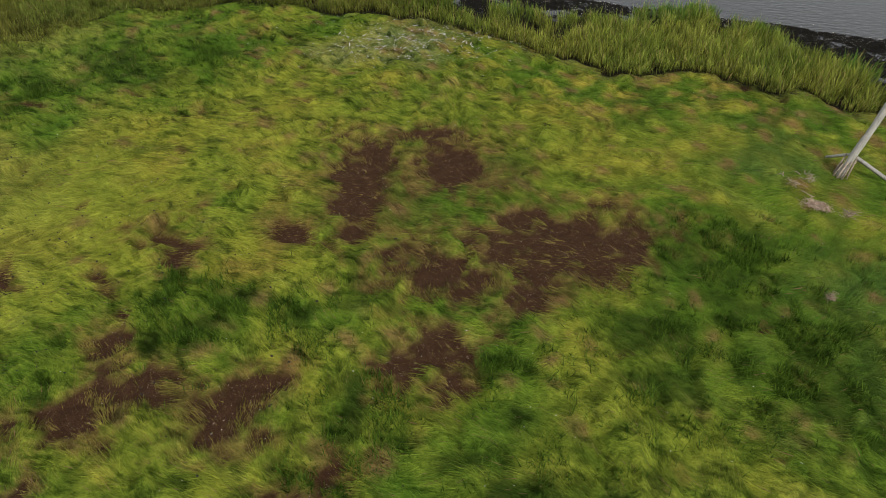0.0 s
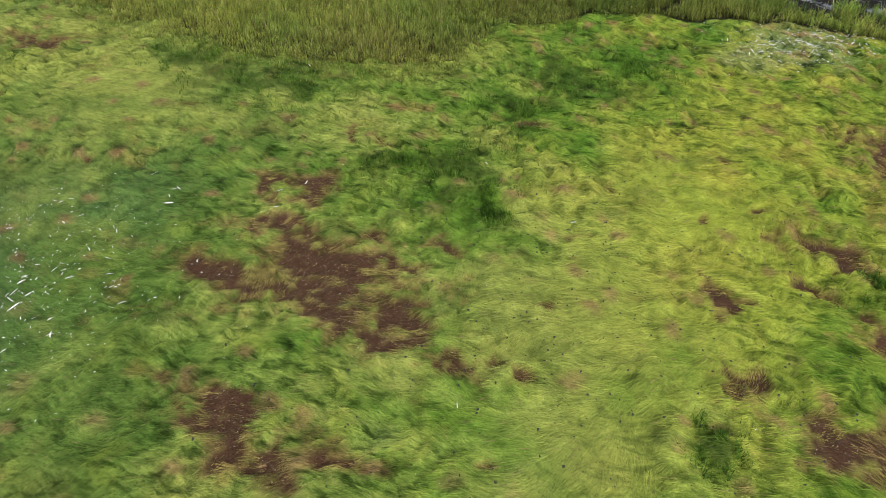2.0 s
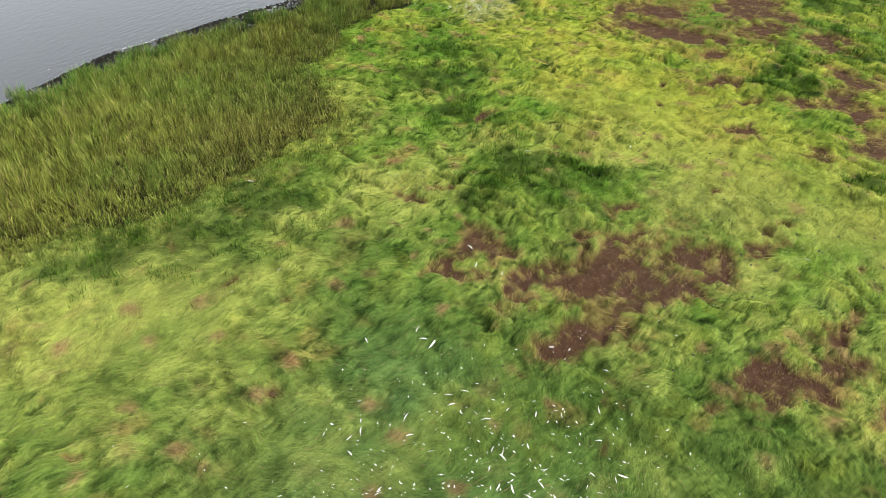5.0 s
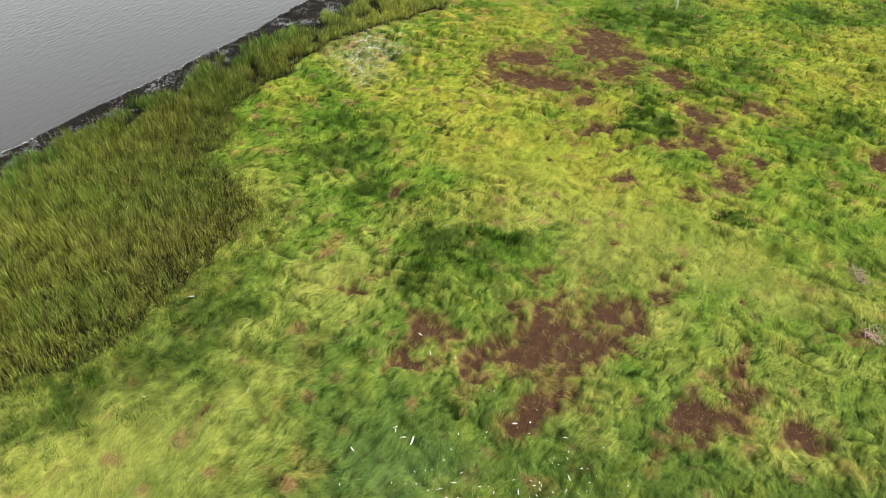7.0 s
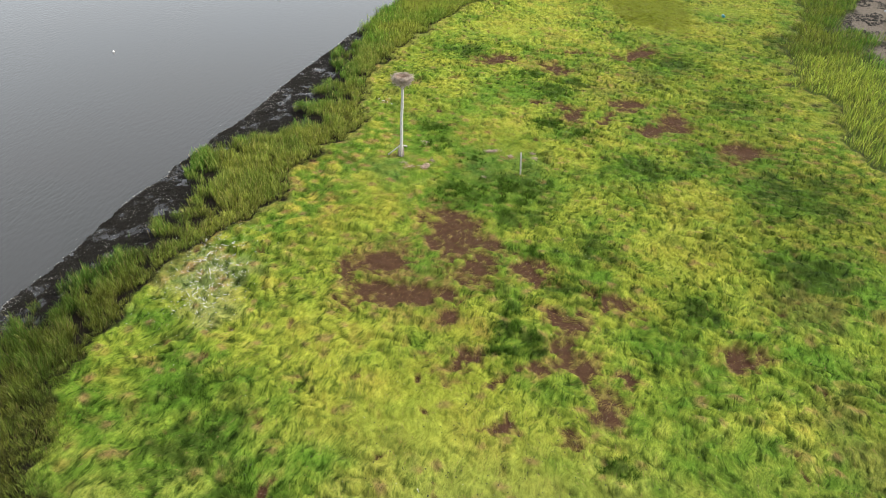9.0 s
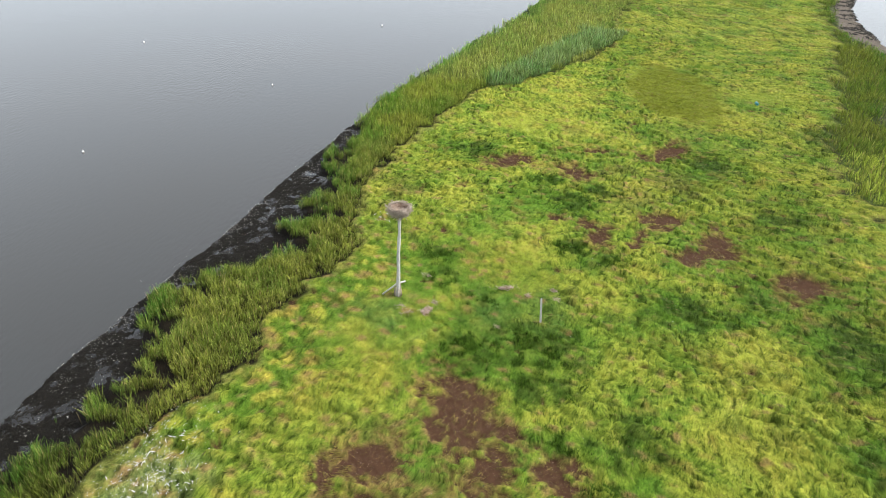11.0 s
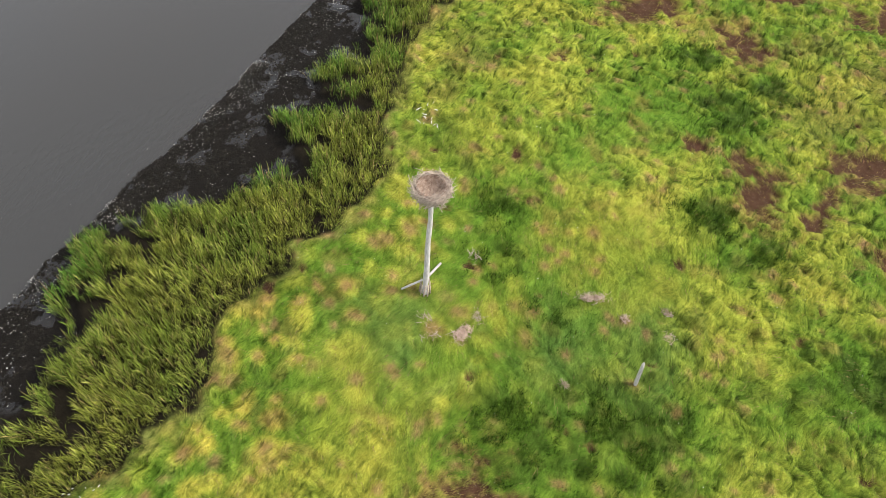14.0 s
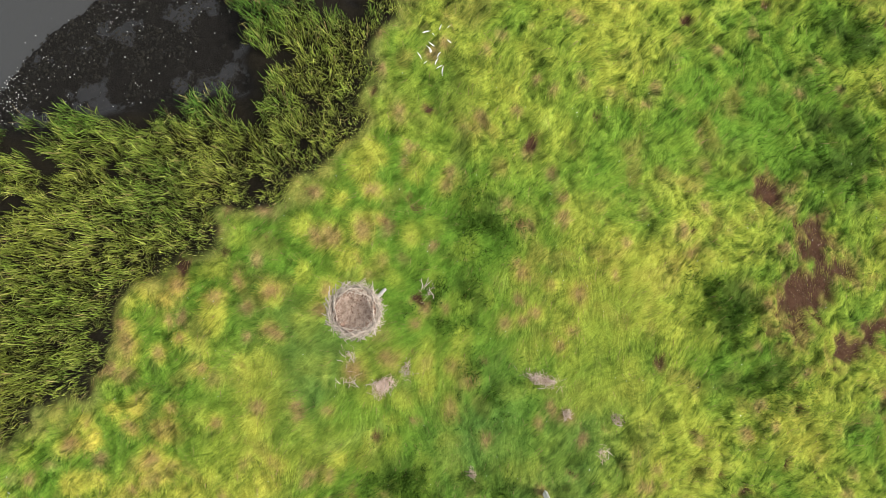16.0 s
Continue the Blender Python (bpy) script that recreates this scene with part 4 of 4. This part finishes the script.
def stick_nest():
    """A wide raptor nest: a mass of sticks round a trampled cup."""
    nest = new("stick_nest")
    nest.location = POLE_AT + Vector(on_pole(4.28))
    nest.scale = (0.88, 0.88, 0.92)
    tagged(nest, "large round nest of dry grey sticks on a pole", "nest")
    bm = bmesh.new()
    profile = [(0.02, -0.03), (0.24, 0.0), (0.41, 0.12), (0.51, 0.28), (0.55, 0.42), (0.53, 0.49), (0.46, 0.47), (0.36, 0.40), (0.18, 0.34), (0.0, 0.33)]
    seg = 44
    rings = []
    for r, h in profile:
        rings.append([bm.verts.new((r * math.cos(2 * math.pi * i / seg) * (1 + 0.06 * math.sin(5.1 * i + 9 * h)), r * math.sin(2 * math.pi * i / seg) * (1 + 0.05 * math.sin(3.7 * i + 5 * h)),
                                    h + random.uniform(-0.025, 0.025))) for i in range(seg)])
    for r0, r1 in zip(rings, rings[1:]):
        for i in range(seg):
            bm.faces.new((r0[i], r0[(i + 1) % seg], r1[(i + 1) % seg], r1[i])).smooth = True
    part("cup", bm, LINING, nest, "trampled brown lining of grass and mud")
    bm = bmesh.new()
    for k in range(520):
        ang = random.uniform(0, 2 * math.pi)
        h = random.uniform(0.0, 0.52)
        r = 0.30 + 0.33 * math.sin(min(1, h / 0.42) * 1.4) + random.uniform(-0.12, 0.03)
        t = ang + math.pi / 2 + random.uniform(-0.7, 0.7)
        half = random.uniform(0.12, 0.34)
        c = Vector((r * math.cos(ang), r * math.sin(ang), h + random.uniform(-0.02, 0.05)))
        d = Vector((math.cos(t), math.sin(t), random.uniform(-0.3, 0.3))) * half
        limb(bm, [c - d, c + d], [random.uniform(0.008, 0.014), 0.006], 4)
    tagged(part("twig_mass", bm, STICK, nest, "woven mass of thin dry twigs"), kind="stuff")
    bm = bmesh.new()
    for k in range(900):
        ang, r = random.uniform(0, 6.28), 0.5 * math.sqrt(random.random())
        t = random.uniform(0, 6.28)
        c = Vector((r * math.cos(ang), r * math.sin(ang), 0.345 + 0.13 * (r / 0.48) ** 2 + random.uniform(0, 0.03)))
        d = Vector((math.cos(t), math.sin(t), random.uniform(-0.1, 0.1))) * random.uniform(0.03, 0.15)
        limb(bm, [c - d, c + d], [0.005, 0.003], 4)
    tagged(part("litter", bm, STRAW_LITTER, nest, "pinkish straw litter trampled into the cup"), kind="stuff")
    for k in range(170):
        ang = random.uniform(0, 2 * math.pi)
        h = random.uniform(0.12, 0.56)
        r = 0.62 + random.uniform(-0.14, 0.04) - (0.14 if h < 0.25 else 0)
        t = ang + math.pi / 2 + random.uniform(-0.6, 0.6)
        stick(nest, Matrix.Translation((r * math.cos(ang), r * math.sin(ang), h)) @ pose(0, 0, 0, 0, random.uniform(-20, 20), math.degrees(t)), random.uniform(0.4, 0.85))
    for k in range(84):
        ang = random.uniform(0, 2 * math.pi)
        stick(nest, Matrix.Translation((0.56 * math.cos(ang), 0.56 * math.sin(ang), random.uniform(0.08, 0.45))) @ pose(0, 0, 0, 0, random.uniform(-35, 75), math.degrees(ang) + random.uniform(-50, 50)), random.uniform(0.3, 0.62))
    return nest


stick_nest()


def marsh_stake():
    at = (8.66, 9.3)
    top = new("wooden_stake")
    top.location = (*at, height_at(*at))
    tagged(top, "bleached wooden stake standing upright in green hay", "stake")
    bm = bmesh.new()
    rows = [(-0.25, 0.068, 0.045), (0.3, 0.07, 0.046), (0.9, 0.067, 0.042), (1.3, 0.062, 0.04), (1.4, 0.03, 0.03)]
    rings = []
    for k, (z, w, d) in enumerate(rows):
        rings.append([bm.verts.new((sx * w + 0.02 * z + 0.004 * math.sin(k * 3), sy * d + 0.06 * z, z + (0.05 * sx if k == 4 else 0))) for sx, sy in ((-1, -1), (1, -1), (1, 1), (-1, 1))])
    for r0, r1 in zip(rings, rings[1:]):
        for i in range(4):
            bm.faces.new((r0[i], r0[(i + 1) % 4], r1[(i + 1) % 4], r1[i]))
    bm.faces.new(rings[-1])
    bm.faces.new(rings[0][::-1])
    bmesh.ops.bevel(bm, geom=[e for e in bm.edges], offset=0.006, segments=1, affect="EDGES")
    part("post", bm, OLD_STAKE, top)
    return top


marsh_stake()


def stick_pile(at, half, turn, sticks, label, straw=60):
    """Sticks and straw fallen from the nest."""
    top = new("stick_pile")
    top.matrix_world = pose(at[0], at[1], height_at(*at) + 0.05, 0, 0, turn)
    tagged(top, label, "stick pile", group="fallen stick piles")
    bm = bmesh.new()
    for k in range(straw):
        c = Vector((random.gauss(0, half[0] * 0.5), random.gauss(0, half[1] * 0.5), random.uniform(0.0, 0.07)))
        t = random.uniform(0, 6.28)
        d = Vector((math.cos(t), math.sin(t), random.uniform(-0.15, 0.15))) * random.uniform(0.04, 0.13)
        limb(bm, [c - d, c + d], [0.005, 0.003], 4)
    tagged(part("straw", bm, STRAW_LITTER, top, "short broken straw and twigs"), kind="stuff")
    for k in range(sticks):
        m = Matrix.Translation((random.gauss(0, half[0] * 0.55), random.gauss(0, half[1] * 0.55), random.uniform(0.02, 0.1)))
        stick(top, m @ pose(0, 0, 0, 0, random.uniform(-10, 10), random.gauss(0, 40)), random.uniform(0.12, 0.38))
    return top


stick_pile((11.55, 10.9), (0.5, 0.16), 100, 8, "loose heap of dry grey sticks on green hay", 220)
stick_pile((11.0, 9.77), (0.16, 0.14), 20, 3, "small heap of grey twigs on green hay", 60)
stick_pile((11.55, 8.37), (0.2, 0.14), 60, 5, "small heap of bleached twigs on green hay", 80)
stick_pile((9.25, 14.93), (0.32, 0.22), 150, 5, "straw and sticks trampled flat beside a pole", 320)
stick_pile((9.95, 14.53), (0.24, 0.16), 40, 4, "scattered grey twigs beside a pole", 60)
stick_pile((9.53, 16.22), (0.24, 0.24), 10, 8, "branched grey twigs at the foot of a pole", 20)
stick_pile((8.9, 15.9), (0.35, 0.25), 80, 7, "few thin twigs lying on green hay", 15)
stick_pile((12.3, 15.1), (0.3, 0.25), 20, 6, "few thin twigs lying on green hay", 15)
stick_pile((8.16, 11.45), (0.16, 0.12), 70, 1, "few thin twigs lying on green hay", 40)
stick_pile((10.5, 8.36), (0.2, 0.15), 20, 2, "few thin twigs lying on green hay", 40)
stick_pile((-16.7, 3.7), (0.4, 0.25), 30, 4, "grey wrack of straw on flattened hay", 140)
stick_pile((-14.1, 3.6), (0.5, 0.25), 10, 4, "grey wrack of straw on flattened hay", 140)
stick_pile((-16.6, 1.6), (0.7, 0.5), 30, 10, "grey wrack of sticks on flattened hay", 260)

# feathers
FEATHER_MESHES = []
for k in range(6):
    bm = bmesh.new()
    n, curve, width = 8, random.uniform(-0.08, 0.08), random.uniform(0.075, 0.13)
    left, right, spine = [], [], []
    for i in range(n + 1):
        t = i / n
        w = 0.012 if t < 0.22 else width * math.sin(math.pi * min(1, (t - 0.16) / 0.84)) ** 0.6
        cx, cy, cz = t - 0.5, curve * (4 * t * (1 - t)), 0.05 * math.sin(math.pi * t)
        spine.append(bm.verts.new((cx, cy, cz + 0.02)))
        left.append(bm.verts.new((cx, cy + w * 0.6 + 0.004, cz)))
        right.append(bm.verts.new((cx, cy - w * 0.45 - 0.004, cz)))
    for i in range(n):
        bm.faces.new((spine[i], spine[i + 1], left[i + 1], left[i]))
        bm.faces.new((right[i], right[i + 1], spine[i + 1], spine[i]))
        bm.faces.new((left[i], left[i + 1], right[i + 1], right[i]))
    me = bpy.data.meshes.new("feather")
    bm.to_mesh(me)
    bm.free()
    me.materials.append(FEATHER)
    FEATHER_MESHES.append(me)


def feathers(cx, cy, rx, ry, count, big):
    spots = np.column_stack((rng.normal(cx, rx, count), rng.normal(cy, ry, count)))
    zs = lie(spots[:, 0], spots[:, 1])
    for (x, y), z in zip(spots, zs):
        ob = new("feather", random.choice(FEATHER_MESHES))
        long = big * random.uniform(0.5, 1.2)
        ob.matrix_world = pose(x, y, z + 0.07, random.uniform(-25, 25), random.uniform(-14, 14), random.uniform(0, 360)) @ Matrix.Diagonal((long, long, long, 1))
        tagged(ob, "shed white goose feather lying on green hay", "feather", group="shed feathers")


feathers(-28.3, 12.6, 2.2, 1.5, 100, 0.19)
feathers(-28.4, 11.4, 1.8, 1.0, 50, 0.16)
feathers(-25.8, 14.0, 1.4, 1.6, 28, 0.18)
for cx, cy, count in ((-29.2, 12.3, 9), (-26.7, 11.8, 7), (-23.6, 15.7, 4), (-29.9, 12.0, 5), (-25.9, 11.9, 5), (-31.9, 16.4, 3)):
    feathers(cx, cy, 0.2, 0.16, count, 0.27)
feathers(-1.7, 24.3, 1.3, 0.7, 60, 0.26)
feathers(18.6, 18.2, 0.5, 0.4, 14, 0.24)
feathers(-18, 14, 5.0, 4.0, 10, 0.2)


def scatter(name, label, category, x, y, size, lift, mat, flat=0.5, thin=False):
    """Small angular bits lying about."""
    n = len(x)
    z = lie(x, y) + lift
    turn = rng.uniform(0, 2 * np.pi, n)
    v = np.empty((n, 5, 3))
    for k in range(4):
        a = turn + k * np.pi / 2
        r = size * (1.0 if k % 2 else rng.uniform(0.1, 0.35, n) if thin else rng.uniform(0.3, 0.9, n))
        v[:, k] = np.column_stack((x + r * np.cos(a), y + r * np.sin(a), z + rng.uniform(-0.2, 0.2, n) * size))
    v[:, 4] = np.column_stack((x, y, z + size * flat))
    k = np.arange(n)[:, None] * 5
    faces = np.concatenate([k + np.array([i, (i + 1) % 4, 4]) for i in range(4)], axis=1).ravel()
    me = mesh_from(name, v.reshape(-1, 3), faces, np.full(4 * n, 3))
    me.materials.append(mat)
    return tagged(new(name, me), label, category, kind="stuff")


def strip(n, x0, x1, y0, y1, test):
    x, y = rng.uniform(x0, x1, n), rng.uniform(y0, y1, n)
    k = test(*shore(x, y))
    return x[k], y[k]


x, y = rng.normal(-28.3, 2.4, 1300), rng.normal(12.6, 1.9, 1300)
scatter("down_feathers", "small white down scattered over green hay", "feathers", x, y, rng.uniform(0.008, 0.045, 1300), 0.06, FEATHER, 0.12, True)
x, y = rng.normal(-2.0, 1.8, 1000), rng.normal(24.4, 1.0, 1000)
scatter("down_feathers", "small white down scattered beside cordgrass", "feathers", x, y, rng.uniform(0.012, 0.06, 1000), 0.07, FEATHER, 0.12, True)
x, y = rng.uniform(-35, 25, 900), rng.uniform(2, 22, 900)
scatter("down_feathers", "pale flecks of down and straw on hay", "feathers", x, y, rng.uniform(0.006, 0.026, 900), 0.07, FEATHER, 0.12, True)
x, y = rng.normal(-13, 4.5, 650), rng.normal(11, 3.5, 650)
scatter("droppings", "small dark goose droppings on yellow hay", "droppings", x, y, rng.uniform(0.015, 0.045, 650), 0.1, DROPPING, 0.6)

x, y = rng.uniform(-33, 32, 200000), rng.uniform(-6, 27, 200000)
soil = bare(x, y)
k = soil > 0.0
x, y = x[k], y[k]
scatter("peat_clods", "crumbled dark brown peat on bare soil", "soil", x, y, rng.uniform(0.008, 0.03, len(x)), 0.0, PEAT, 0.5)
k = rng.random(len(x)) < 0.28
scatter("straw_bits", "broken pale straw strewn over bare brown soil", "straw", x[k], y[k], rng.uniform(0.006, 0.018, int(k.sum())), 0.02, STRAW_LITTER, 0.25)
x, y = strip(220000, -24, 60, 10, 38, lambda a, b, c: (b > 0.1) & (c < 0.25))
keep = fbm(x / 0.9, y / 0.9, 95, 3) > 0.1 - 0.75 * smooth(-1.5, -0.4, shore(x, y)[2])
x, y = x[keep], y[keep]
scatter("rockweed", "black wet rockweed and mussels on the mud", "seaweed", x, y, rng.uniform(0.02, 0.08, len(x)), 0.0, WEED, 0.7)
x, y = strip(60000, 25, 95, -50, -18, lambda a, b, c: (b > 0.1) & (c < 0.2))
keep = fbm(x / 1.6, y / 1.6, 99, 3) > 0.02
scatter("rockweed", "dark rockweed and stones on the far grey flat", "seaweed", x[keep], y[keep], rng.uniform(0.06, 0.2, int(keep.sum())), 0.0, WEED, 0.6)
x, y = strip(9000, -24, 50, 14, 40, lambda a, b, c: (c > 0.05) & (c < 1.3))
k = rng.random(len(x)) < 0.5 * smooth(0.0, 0.6, fbm(x / 1.4, y / 1.4, 97, 2))
x, y = x[k], y[k]
foam = scatter("foam", "white flecks of foam drifting along the shore", "foam", x, y, rng.uniform(0.007, 0.02, len(x)), 0.0, SHELL, 0.15)
foam_z = np.repeat(WATER_Z + 0.004 - lie(x, y), 5)
co = np.empty(len(foam.data.vertices) * 3, dtype=np.float32)
foam.data.vertices.foreach_get("co", co)
co[2::3] += foam_z
foam.data.vertices.foreach_set("co", co)

x, y = strip(160000, -24, 60, 10, 38, lambda a, b, c: (b > 0.2) & (c < 0.2) & (c > -3.5))
k = rng.random(len(x)) < 0.12 + 1.0 * smooth(-0.1, 0.4, fbm(x / 0.8, y / 0.8, 98, 3)) * smooth(-2.6, -0.2, shore(x, y)[2])
x, y = x[k], y[k]
scatter("shells", "bleached white shells strewn over dark mud", "shells", x, y, rng.uniform(0.008, 0.027, len(x)), 0.05, SHELL, 0.5)


BUOYS = [(28.1, 41.7), (44.9, 31.7), (58.3, 49.6), (69.2, 24.0)]


def buoy(x, y):
    """A mooring buoy: a ball with a collar and an eye."""
    top = new("mooring_buoy")
    top.location = (x, y, WATER_Z)
    tagged(top, "small white round mooring buoy floating on water", "buoy", group="mooring buoys")
    bm = bmesh.new()
    bmesh.ops.create_uvsphere(bm, u_segments=16, v_segments=10, radius=0.09)
    bmesh.ops.translate(bm, verts=bm.verts, vec=(0, 0, 0.04))
    part("ball", bm, BUOY, top)
    bm = bmesh.new()
    limb(bm, [(0, 0, 0.12), (0, 0, 0.18)], [0.025, 0.02], 8)
    part("neck", bm, BUOY, top)
    return top


for at in BUOYS:
    buoy(*at)

at = (42.2, -12.9)
bm = bmesh.new()
limb(bm, [(-0.28, 0, 0.12), (-0.25, 0, 0.12), (0.16, 0, 0.12), (0.22, 0, 0.12), (0.3, 0, 0.12)], [0.08, 0.13, 0.13, 0.06, 0.05], 12)
jug = part("plastic_jug", bm, TEAL)
jug.location = (*at, height_at(*at) + 0.1)
tagged(jug, "teal plastic jug lying washed up on hay", "jug")
